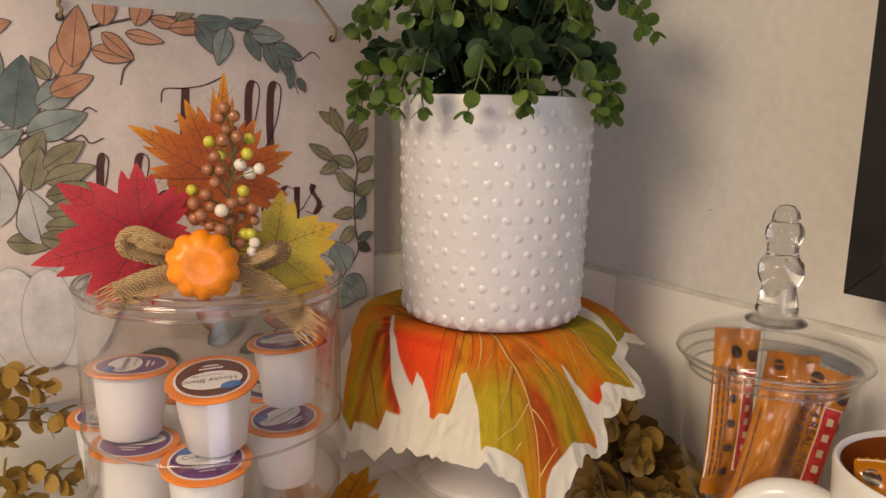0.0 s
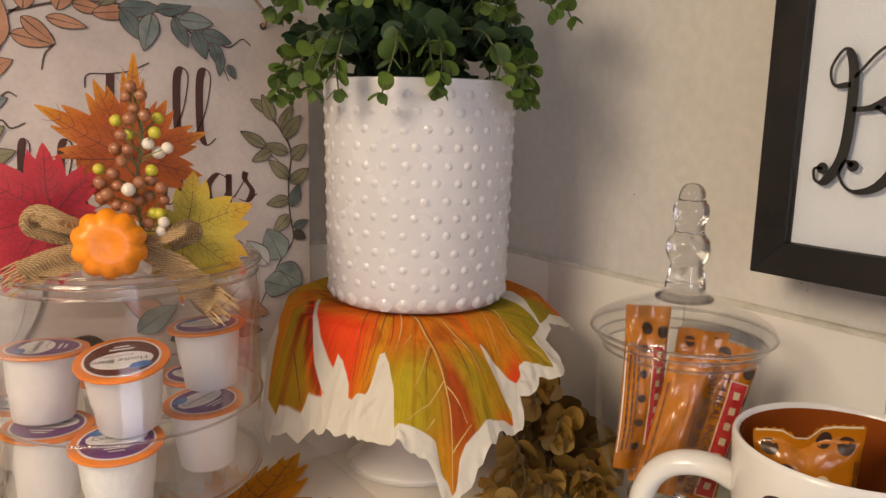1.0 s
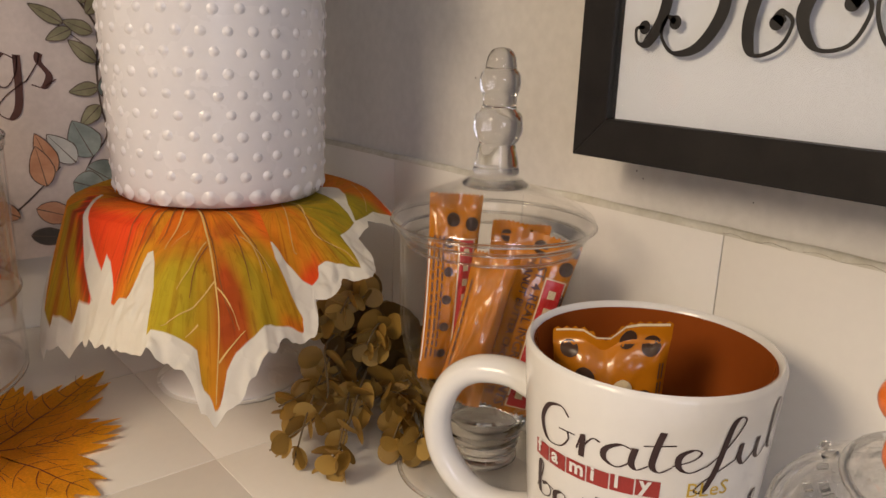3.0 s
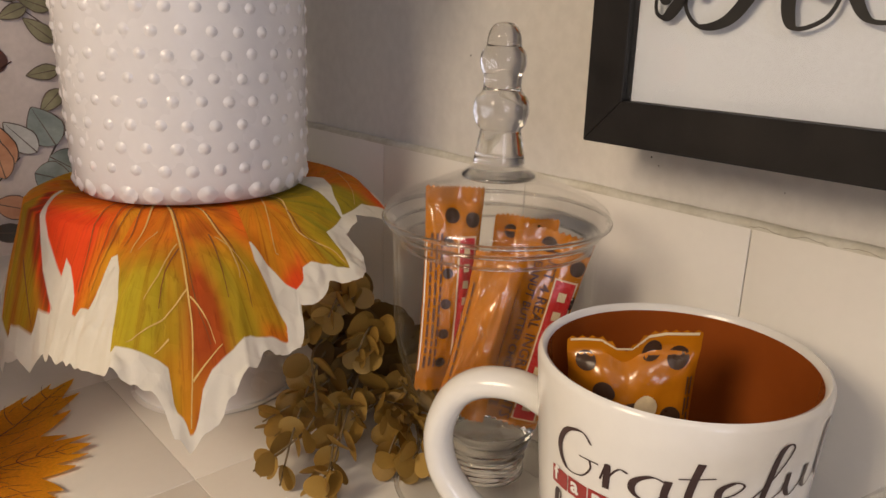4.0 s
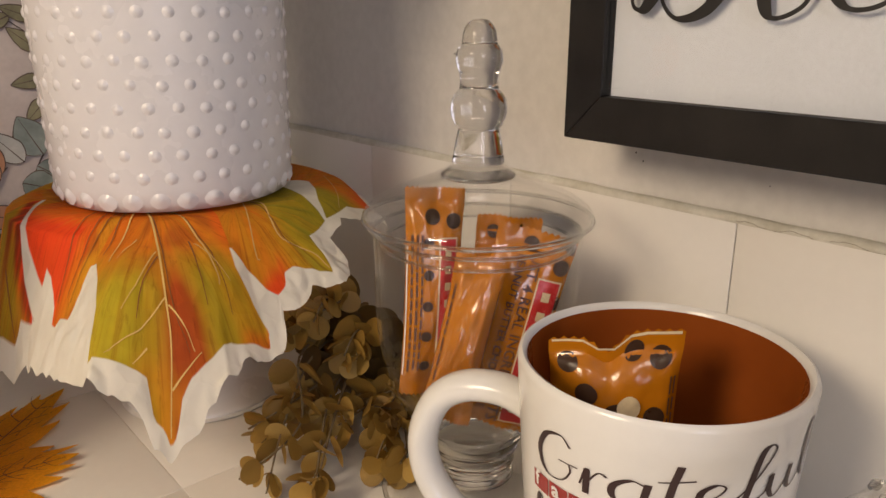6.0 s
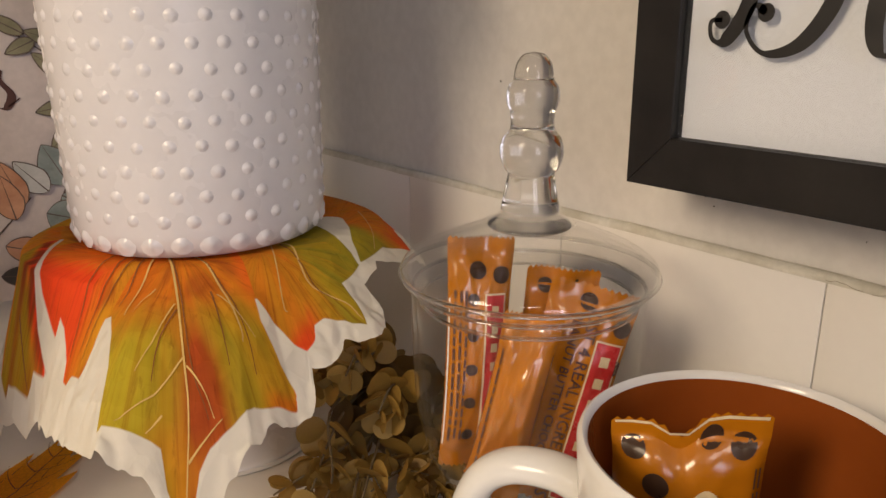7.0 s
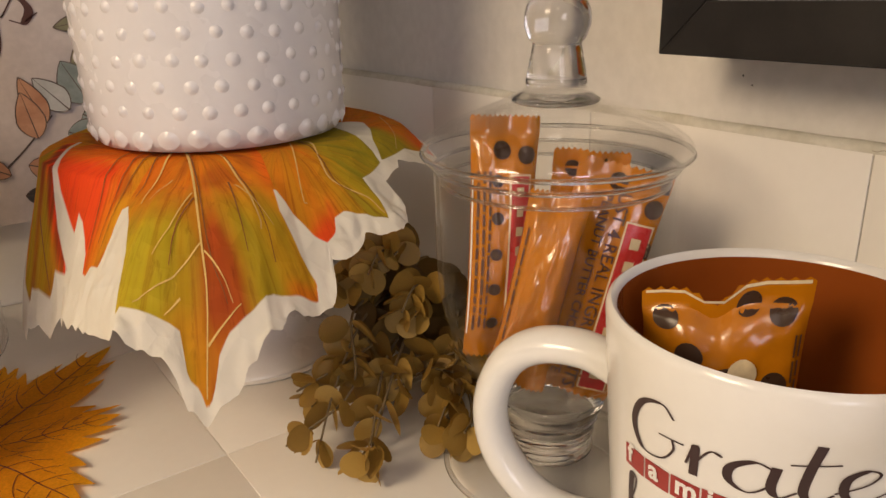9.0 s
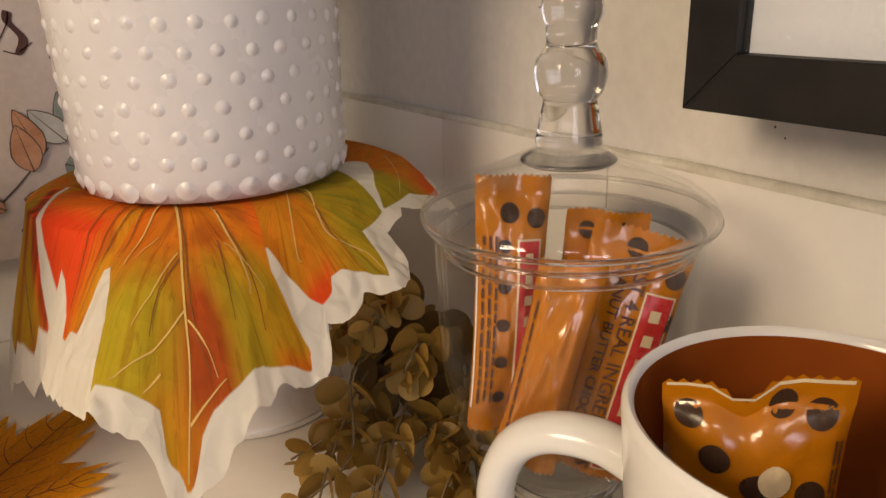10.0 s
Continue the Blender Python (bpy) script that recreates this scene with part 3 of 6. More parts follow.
def mug():
    top = thing("coffee_mug", *MUG, COUNTER + 0.0008, "white ceramic mug with rust-orange inside and printed lettering", "mug")
    bm = bmesh.new()
    h = 0.1195
    lathe(bm, [(0, 0.003), (0.036, 0.003), (0.038, 0.0), (0.043, 0.0), (0.047, 0.003), (0.0505, 0.012), (0.0535, 0.035), (0.0562, 0.070), (0.0585, 0.105), (0.0593, h - 0.003), (0.0586, h - 0.0008), (0.0574, h), (0.0560, h - 0.0008), (0.0553, h - 0.003)], 96)
    part("body", bm, M_MUG, top)
    bm = bmesh.new()
    lathe(bm, [(0.0553, h - 0.003), (0.0545, 0.105), (0.0525, 0.07), (0.0495, 0.035), (0.046, 0.014), (0.040, 0.008), (0, 0.0075)], 96)
    part("inner_glaze", bm, M_MUGIN, top, "rust-orange glazed inside")
    bm = bmesh.new()
    a = radians(117)
    d = Vector((math.cos(a), math.sin(a), 0))
    line = [(0.052, 0.083), (0.068, 0.089), (0.087, 0.087), (0.101, 0.076), (0.108, 0.055), (0.104, 0.034), (0.090, 0.017), (0.072, 0.011), (0.049, 0.015)]
    pts = smooth_line([d * r + Vector((0, 0, z)) for r, z in line], 6)
    rings, n0 = [], d.cross(Vector((0, 0, 1)))
    for n, p in enumerate(pts):
        t = (pts[min(n + 1, len(pts) - 1)] - pts[max(n - 1, 0)]).normalized()
        o = t.cross(n0)
        rings.append([bm.verts.new(p + 0.0092 * math.cos(q * math.pi / 8) * n0 + 0.0072 * math.sin(q * math.pi / 8) * o) for q in range(16)])
    for r0, r1 in zip(rings, rings[1:]):
        for q in range(16):
            bm.faces.new((r0[q], r0[(q + 1) % 16], r1[(q + 1) % 16], r1[q]))
    part("handle", bm, M_MUG, top)
    return top


mug_top = mug()

# ---- frame on the east wall ----
FX, FY1, FY0, FZ0, FZ1 = 0.648, 0.346, -0.10, 1.079, 1.392


def picture_frame():
    top = thing("picture_frame", FX, FY1, FZ0, "black shadow-box frame with black script lettering on glass", "picture frame")
    w, back = 0.0215, WALL_X - 0.001
    L, H, D = FY1 - FY0, FZ1 - FZ0, back - FX
    out, inn = [(0, 0), (-L, 0), (-L, H), (0, H)], [(-w, w), (-L + w, w), (-L + w, H - w), (-w, H - w)]
    for k in range(4):
        n = (k + 1) % 4
        bm = bmesh.new()
        quad = [out[k], out[n], inn[n], inn[k]]
        front = [bm.verts.new((0, y, z)) for y, z in quad]
        rear = [bm.verts.new((D, y, z)) for y, z in quad]
        bm.faces.new(front)
        bm.faces.new(rear[::-1])
        for q in range(4):
            bm.faces.new((front[q], rear[q], rear[(q + 1) % 4], front[(q + 1) % 4]))
        bmesh.ops.bevel(bm, geom=bm.edges[:], offset=0.0004, segments=1, affect="EDGES")
        part("frame_bar", bm, M_BLACK, top, "", False)
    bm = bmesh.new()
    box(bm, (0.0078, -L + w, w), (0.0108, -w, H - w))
    part("backing", bm, M_BACKING, top, "white backing board with reflected daylight tinted in")
    bm = bmesh.new()
    box(bm, (0.0030, -L + w, w), (0.0045, -w, H - w))
    pane = part("pane", bm, M_PANE, top, "clear glass pane")
    pane.visible_shadow = False
    return top


frame_top = picture_frame()

# ---- sign on the north wall ----
SX0, SX1, SZ0, SZ1, SY = 0.222, 0.529, 0.952, 1.262, 0.745
M_BOARD = varied("sign_print", (0.50, 0.435, 0.405), (0.68, 0.605, 0.565), 16.0, 220.0, 0.6, 0.08, 0.0004)


def wall_sign():
    top = thing("wall_sign", SX0, SY, SZ0, "square printed wooden sign with autumn wreath and script lettering", "sign")
    bm = bmesh.new()
    box(bm, (-0.030, 0, 0), (SX1 - SX0, 0.008, SZ1 - SZ0), 0.0008)
    part("board", bm, M_BOARD, top)
    return top


sign_top = wall_sign()

# ---- canister with coffee pods ----
CAN, CAN_Z, CAN_R = (0.322, 0.588), 0.932, 0.083
M_POD = varied("pod_plastic", (0.74, 0.74, 0.76), (0.80, 0.80, 0.81), 30.0, 300.0, 0.35, 0.03, 0.0003)


def canister():
    top = thing("glass_canister", *CAN, COUNTER + 0.001, "clear footed canister with lid full of coffee pods", "canister")
    base = CAN_Z - COUNTER
    bm = bmesh.new()
    lathe(bm, [(0, 0), (0.058, 0), (0.060, 0.002), (0.056, 0.005), (0.03, 0.010), (0.016, 0.018), (0.018, base - 0.008), (0.04, base - 0.0035), (0, base - 0.0035)], 64)
    part("foot", bm, M_ACRYL, top)
    bm = bmesh.new()
    R = CAN_R
    lathe(bm, [(0, base - 0.003), (R - 0.006, base - 0.003), (R - 0.001, base - 0.001), (R, base + 0.003), (R, base + 0.05), (R + 0.0012, base + 0.0515), (R, base + 0.053), (R, base + 0.137), (R - 0.0022, base + 0.137), (R - 0.0022, base + 0.002), (0, base + 0.0)], 96)
    part("body", bm, M_ACRYL, top)
    bm = bmesh.new()
    z = base + 0.1375
    lathe(bm, [(R - 0.004, z - 0.012), (R - 0.004, z), (R + 0.001, z), (R + 0.0015, z + 0.005), (R - 0.001, z + 0.0085), (R - 0.01, z + 0.010), (0, z + 0.010)], 96)
    lathe(bm, [(R - 0.006, z - 0.012), (R - 0.006, z + 0.006), (0, z + 0.007)], 96)
    lid = part("lid", bm, M_ACRYL, top)
    for name, rad, zz, r, par in (("seam", R + 0.0004, base + 0.0515, 0.0009, top), ("base_edge", R - 0.002, base + 0.0005, 0.0018, top), ("lip", R - 0.001, base + 0.1365, 0.0011, top), ("lid_edge", R, z + 0.006, 0.0018, lid), ("lid_step", R - 0.008, z + 0.0095, 0.0009, lid)):
        bm = bmesh.new()
        ring(bm, rad, zz, r, 110)
        part(name, bm, M_SEAM, par)


canister()

# ---- lettering ----
SCRIPT = {
    "a": (1.0, [[(.75, .85), (.45, 1.0), (.12, .7), (.1, .25), (.4, 0), (.7, .35), (.78, .9)], [(.78, .95), (.72, .3), (.85, .02), (1.1, .25)]]),
    "l": (.62, [[(0, .2), (.35, .9), (.55, 1.9), (.42, 2.2), (.25, 1.9), (.22, .5), (.38, .02), (.65, .2)]]),
    "b": (.95, [[(0, .3), (.3, 1.2), (.42, 2.0), (.3, 2.2), (.2, 1.8), (.18, .3), (.4, 0), (.75, .2), (.85, .65), (.65, .95), (.35, .75)], [(.7, .92), (1.0, .85)]]),
    "e": (.78, [[(0, .3), (.45, .55), (.62, .85), (.42, 1.0), (.15, .75), (.15, .25), (.42, 0), (.8, .25)]]),
    "s": (.72, [[(0, .15), (.35, .75), (.42, 1.05), (.38, .8), (.62, .35), (.45, 0), (.15, .08)], [(.5, .03), (.8, .25)]]),
    "i": (.52, [[(0, .25), (.22, .95), (.2, .3), (.35, 0), (.6, .25)], [(.25, 1.4), (.27, 1.3)]]),
    "n": (.97, [[(0, .3), (.15, .95), (.14, 0)], [(.14, .3), (.45, .95), (.65, .8), (.62, .2), (.75, 0), (1, .25)]]),
    "g": (.92, [[(.72, .85), (.4, 1), (.1, .65), (.15, .15), (.45, .02), (.72, .5), (.76, .95), (.7, -.5), (.45, -.95), (.15, -.7), (.4, -.25), (1.0, .25)]]),
    "F": (1.05, [[(.0, 1.55), (.08, 1.9), (.6, 1.95), (1.1, 2.05), (1.6, 2.3)], [(.62, 1.95), (.56, 1.0), (.5, .05)], [(.3, 1.05), (.85, 1.15)]]),
    "t": (.62, [[(.35, 1.75), (.22, .9), (.18, .25), (.35, 0), (.62, .25)], [(-.05, 1.1), (.65, 1.2)]]),
    "r": (.62, [[(0, .3), (.15, 1.0), (.14, 0)], [(.14, .4), (.4, .95), (.6, .9)]]),
    "f": (.75, [[(0, .2), (.5, 1.0), (.85, 1.9), (.7, 2.15), (.5, 1.8), (.25, .0), (0, -.9), (-.2, -.8), (.1, -.3), (.75, .3)]]),
    "u": (1.0, [[(0, .3), (.12, .95), (.12, .3), (.3, 0), (.62, .5), (.7, .95)], [(.7, .95), (.66, .3), (.8, 0), (1.05, .25)]]),
    "G": (1.25, [[(1.0, 1.5), (.75, 1.85), (.3, 1.6), (.08, .8), (.3, .05), (.75, .05), (1.0, .5), (.98, .85)], [(.7, .85), (1.2, .85)]]),
    "h": (.97, [[(.2, 2.1), (.15, 1), (.12, 0)], [(.12, .4), (.45, .95), (.62, .7), (.6, .15), (.8, 0), (1, .25)]]),
    "k": (.9, [[(.2, 2.1), (.15, 1), (.12, 0)], [(.6, .95), (.15, .5), (.65, 0), (.9, .2)]]),
    " ": (.55, []),
    "B": (1.32, [[(.32, 1.5), (.08, 1.5), (.02, 1.75), (.2, 2.0), (.34, 1.7), (.36, 1.0), (.3, .45), (.1, .12), (-.05, .12), (-.08, .28), (.04, .3)], [(.36, 1.6), (.75, 2.0), (1.05, 1.85), (1.0, 1.45), (.7, 1.2), (.38, 1.15)], [(.7, 1.2), (1.05, .95), (1.1, .5), (.85, .1), (.5, 0), (.3, .2), (.36, .42), (.48, .36)]]),
    "L": (.66, [[(.0, 1.05), (.35, 1.35), (.75, 1.85), (.68, 2.05), (.5, 1.9), (.3, 1.1), (.12, .4), (.2, .02), (.5, .1), (.62, .35), (.52, .46), (.44, .36)]]),
    "E": (.80, [[(.60, 1.05), (.74, 1.12), (.70, 1.34), (.50, 1.40), (.33, 1.26), (.32, .98), (.46, .86), (.20, .76), (.06, .42), (.24, .10), (.58, .14), (.74, .46), (.66, .64), (.55, .55)]]),
    "S": (1.15, [[(.92, 1.72), (1.05, 1.95), (.7, 2.1), (.35, 1.8), (.45, 1.35), (.85, .95), (.98, .45), (.65, .02), (.2, .1), (0, .5), (.12, .85), (.36, .8), (.32, .62)]]),
}


def write(bm, text, place, sx, sy, thin=0.035, thick=0.17, gap=1.0, blobs=False):
    """Script words drawn with a broad pen; place(a, b) lays a point of the line on its surface."""
    x = 0.0
    for ch in text:
        adv, strokes = SCRIPT[ch]
        for st in strokes:
            pts = smooth_line([(px, py, 0) for px, py in st], 9)
            prev = None
            for n, p in enumerate(pts):
                d = (pts[min(n + 1, len(pts) - 1)] - pts[max(n - 1, 0)]).normalized()
                w = thin + (thick - thin) * max(0.0, -d.y * 0.85 - d.x * 0.25) ** 1.3
                o = Vector((-d.y, d.x, 0)) * w * 0.5
                row = [bm.verts.new(place((x + p.x + s * o.x) * sx, (p.y + s * o.y) * sy)) for s in (-1, 1)]
                if prev:
                    bm.faces.new((prev[0], prev[1], row[1], row[0]))
                prev = row
            for p in ([pts[-1]] + ([pts[0]] if ch in "ES" else [])) if blobs and len(st) > 6 else []:
                bm.faces.new([bm.verts.new(place((x + p.x + 0.085 * math.cos(k * 0.449)) * sx, (p.y + 0.085 * math.sin(k * 0.449)) * sy)) for k in range(14)])
        x += adv * gap


def typed(bm, text, place, size, bold=0.0):
    """Words in the built-in font, laid on a surface by place(a, b)."""
    cu = bpy.data.curves.new("line", "FONT")
    cu.body, cu.size, cu.resolution_u, cu.offset = text, size, 2, bold
    ob = bpy.data.objects.new("line", cu)
    me = bpy.data.meshes.new_from_object(ob)
    vs = [bm.verts.new(place(v.co.x, v.co.y)) for v in me.vertices]
    for p in me.polygons:
        try:
            bm.faces.new([vs[k] for k in p.vertices])
        except ValueError:
            pass
    bpy.data.objects.remove(ob); bpy.data.curves.remove(cu); bpy.data.meshes.remove(me)


def flat_shape(bm, pts, place):
    bm.faces.new([bm.verts.new(place(a, b)) for a, b in pts])


def oval(cx, cy, rx, ry, turn=0.0, n=24):
    c, s = math.cos(turn), math.sin(turn)
    return [(cx + rx * math.cos(t) * c - ry * math.sin(t) * s, cy + rx * math.cos(t) * s + ry * math.sin(t) * c) for t in (2 * math.pi * k / n for k in range(n))]


def rect(x0, y0, x1, y1, n=1):
    xs = [x0 + (x1 - x0) * k / n for k in range(n + 1)]
    return [(x, y0) for x in xs] + [(x, y1) for x in reversed(xs)]


# words on the frame's glass
M_INK = paint("black_lettering", (0.012, 0.011, 0.011), 0.4)
bm = bmesh.new()
write(bm, "BLESS", lambda a, b: Vector((0.0027, (0.3090 - a) - FY1, 1.1360 + b - FZ0)), 0.0400, 0.0405, 0.045, 0.18, 1.0, True)
part("lettering", bm, M_INK, frame_top, "black curly script letters")

# words and wreath on the sign
M_BROWN = paint("sign_brown_ink", (0.085, 0.035, 0.028), 0.6)
on_sign = lambda u, v, lift=0.0006: Vector((u, -lift, v))
bm = bmesh.new()
write(bm, "Fall", lambda a, b: on_sign(0.110 + a, 0.191 + b), 0.0318, 0.0300, 0.035, 0.25, 1.0)
write(bm, "blessings", lambda a, b: on_sign(0.056 + a, 0.140 + b), 0.0282, 0.0255, 0.035, 0.24, 1.0)
part("lettering", bm, M_BROWN, sign_top, "dark brown script words")


def painted(name, dark, light):
    return varied(name, dark, light, 55.0, 400.0, 0.6, 0.04, 0.0003)


ART = {
    "teal": painted("art_teal", (0.13, 0.16, 0.15), (0.30, 0.35, 0.33)),
    "deep": painted("art_deep_teal", (0.07, 0.10, 0.10), (0.16, 0.20, 0.19)),
    "olive": painted("art_olive", (0.14, 0.13, 0.07), (0.30, 0.28, 0.17)),
    "orange": painted("art_orange", (0.38, 0.17, 0.09), (0.55, 0.30, 0.18)),
    "pale": painted("art_pale", (0.36, 0.37, 0.36), (0.52, 0.52, 0.50)),
    "white": painted("art_white", (0.50, 0.47, 0.47), (0.70, 0.67, 0.66)),
    "black": painted("art_black", (0.03, 0.025, 0.02), (0.07, 0.06, 0.05)),
}
M_SOFTLINE = painted("art_soft_line", (0.26, 0.23, 0.22), (0.38, 0.34, 0.33))
M_TWIG = painted("art_twig", (0.06, 0.04, 0.03), (0.13, 0.09, 0.07))


def sign_leaf(u, v, length, width, degrees, tint, lift):
    """One painted leaf with a darker outline and midrib."""
    c, s = math.cos(radians(degrees)), math.sin(radians(degrees))
    half = [(length * t, width * 0.5 * math.sin(math.pi * t ** 0.8) ** 0.85 * (1.06 if t < .5 else 1)) for t in (k / 14 for k in range(15))]

    def at(a, b, h):
        return on_sign(min(max(u + a * c - b * s, -0.0295), SX1 - SX0 - 0.0005), min(max(v + a * s + b * c, 0.0005), SZ1 - SZ0 - 0.0005), h)
    bm = bmesh.new()
    rows = [(bm.verts.new(at(a, -b - 0.00001, lift)), bm.verts.new(at(a, 0, lift)), bm.verts.new(at(a, b + 0.00001, lift))) for a, b in half]
    for r0, r1 in zip(rows, rows[1:]):
        bm.faces.new((r0[0], r1[0], r1[1], r0[1])); bm.faces.new((r0[1], r1[1], r1[2], r0[2]))
    leaf = part("painted_leaf", bm, ART[tint], sign_top)
    bm = bmesh.new()
    for side in (-1, 1, 0):
        prev = None
        for a, b in half:
            w = 0.00045 if side else 0.0004 * (1 - a / length) + 0.0001
            row = [bm.verts.new(at(a, side * b + w * k, lift + 0.000011)) for k in (-1, 1)]
            if prev:
                bm.faces.new((prev[0], prev[1], row[1], row[0]))
            prev = row
    part("leaf_outline", bm, M_TWIG, leaf)


def sign_twig(pts, w=0.0011):
    bm = bmesh.new()
    line = smooth_line([(a, b, 0) for a, b in pts], 8)
    prev = None
    for n, p in enumerate(line):
        d = (line[min(n + 1, len(line) - 1)] - line[max(n - 1, 0)]).normalized()
        o = Vector((-d.y, d.x, 0)) * w * (1 - 0.5 * n / len(line))
        row = [bm.verts.new(on_sign(*(p + o * k).xy, 0.0005)) for k in (-1, 1)]
        if prev:
            bm.faces.new((prev[0], prev[1], row[1], row[0]))
        prev = row
    part("painted_twig", bm, M_TWIG, sign_top)


sign_twig([(.003, .15), (.012, .205), (.03, .245), (.05, .28), (.075, .302)], .0014)
sign_twig([(.06, .292), (.10, .303), (.14, .305), (.18, .300), (.21, .289), (.228, .277), (.242, .285), (.25, .280)])
sign_twig([(.006, .21), (.03, .222), (.046, .224), (.055, .232), (.062, .229)])
sign_twig([(.083, .283), (.09, .272), (.083, .262), (.080, .250)], .0012)
sign_twig([(.18, .300), (.205, .280), (.222, .262), (.229, .248)], .0008)
sign_twig([(.265, .236), (.267, .220), (.278, .205), (.288, .185), (.285, .155), (.286, .125), (.289, .10), (.275, .08), (.262, .055), (.25, .03)])
sign_twig([(.006, .206), (.024, .212), (.040, .207), (.050, .211), (.056, .205), (.066, .209)], .0011)
sign_twig([(-.02, .20), (-.008, .208), (.004, .204), (.012, .206)], .0010)
sign_twig([(.243, .20), (.262, .186), (.28, .172)], .0007)
sign_twig([(.20, .03), (.225, .05), (.25, .075)], .0009)
LEAVES = [
    (-.016, .236, .052, .028, 82, "teal"), (-.026, .222, .044, .020, 12, "pale"), (-.022, .196, .038, .018, 30, "teal"), (-.014, .142, .052, .030, 84, "pale"), (-.026, .146, .036, .016, 60, "olive"), (-.006, .132, .034, .016, -8, "olive"), (-.02, .282, .03, .014, 20, "orange"),
    (.004, .215, .055, .030, 80, "deep"), (.012, .212, .046, .022, 20, "teal"), (.020, .232, .042, .020, 35, "teal"), (.010, .19, .028, .016, 60, "olive"), (.018, .128, .044, .026, 100, "pale"),
    (.030, .242, .034, .016, 25, "orange"), (.036, .255, .040, .022, 65, "orange"), (.046, .262, .046, .022, 82, "orange"), (.060, .276, .030, .013, -12, "orange"), (.068, .289, .030, .012, -40, "orange"),
    (.070, .294, .034, .016, 85, "orange"), (.085, .290, .030, .010, -10, "orange"), (.093, .296, .034, .016, 70, "orange"), (.104, .302, .026, .010, -8, "orange"), (.118, .296, .040, .012, 8, "orange"),
    (.124, .303, .026, .010, 40, "olive"), (.138, .302, .034, .014, 5, "deep"), (.140, .301, .030, .013, -55, "deep"), (.165, .300, .032, .016, -105, "teal"), (.168, .303, .030, .012, 12, "deep"),
    (.182, .299, .027, .012, -65, "deep"), (.186, .297, .030, .014, -2, "teal"), (.200, .290, .026, .013, -70, "deep"), (.205, .288, .028, .012, -15, "deep"), (.214, .280, .024, .011, -65, "deep"),
    (.222, .272, .020, .008, -95, "deep"), (.228, .262, .014, .007, -60, "deep"), (.030, .252, .020, .010, 125, "olive"),
    (.012, .170, .034, .018, 75, "olive"), (.022, .186, .036, .017, 35, "olive"), (.022, .176, .038, .016, 18, "olive"), (.022, .165, .040, .016, 10, "olive"), (.022, .153, .040, .016, 5, "olive"), (.020, .142, .038, .016, -4, "olive"), (.016, .134, .034, .015, -14, "olive"),
    (.267, .222, .022, .009, 150, "olive"), (.270, .214, .026, .011, 115, "olive"), (.276, .206, .026, .010, 60, "olive"), (.262, .190, .028, .010, 150, "olive"), (.280, .198, .028, .012, 50, "olive"), (.268, .186, .022, .010, 205, "olive"),
    (.284, .184, .024, .011, 160, "olive"), (.287, .178, .022, .012, 40, "olive"), (.285, .160, .027, .012, 140, "olive"), (.286, .155, .024, .012, 35, "olive"), (.285, .140, .024, .011, 190, "olive"), (.287, .132, .024, .011, 70, "deep"), (.285, .125, .024, .012, 225, "olive"), (.288, .112, .018, .008, 20, "deep"),
    (.288, .108, .016, .010, -30, "black"), (.276, .082, .034, .026, 115, "teal"), (.270, .074, .034, .026, -35, "teal"), (.262, .078, .032, .018, 130, "pale"), (.258, .062, .030, .024, -20, "teal"), (.245, .070, .036, .016, 110, "orange"), (.238, .060, .034, .018, 100, "orange"),
    (.228, .042, .036, .018, -20, "orange"), (.216, .036, .034, .014, 150, "orange"), (.222, .020, .034, .014, -10, "black"), (.196, .028, .03, .016, 200, "teal"), (.165, .04, .04, .02, 150, "orange"), (.14, .03, .04, .02, 30, "teal"), (.115, .02, .04, .02, 170, "black"),
]
for n, row in enumerate(LEAVES):
    sign_leaf(*row, 0.0007 + 0.00003 * n)
def sign_lobe(u, v, rx, ry, turn, lift):
    """One rounded rib of the painted pumpkin with a soft rim line."""
    bm = bmesh.new()
    ring_pts = [(min(max(a, -0.0295), 0.2), max(b, 0.001)) for a, b in oval(u, v, rx, ry, turn, 36)]
    flat_shape(bm, ring_pts, lambda a, b: on_sign(a, b, lift))
    rib = part("painted_pumpkin_rib", bm, ART["white"], sign_top)
    bm = bmesh.new()
    rim = [(min(max(a, -0.0295), 0.2), max(b, 0.001)) for a, b in oval(u, v, rx - 0.0006, ry - 0.0006, turn, 36)]
    outer = [bm.verts.new(on_sign(a, b, lift + 0.00002)) for a, b in ring_pts]
    inner = [bm.verts.new(on_sign(a, b, lift + 0.00002)) for a, b in rim]
    for k in range(36):
        bm.faces.new((outer[k], outer[(k + 1) % 36], inner[(k + 1) % 36], inner[k]))
    part("rib_outline", bm, M_SOFTLINE, rib)


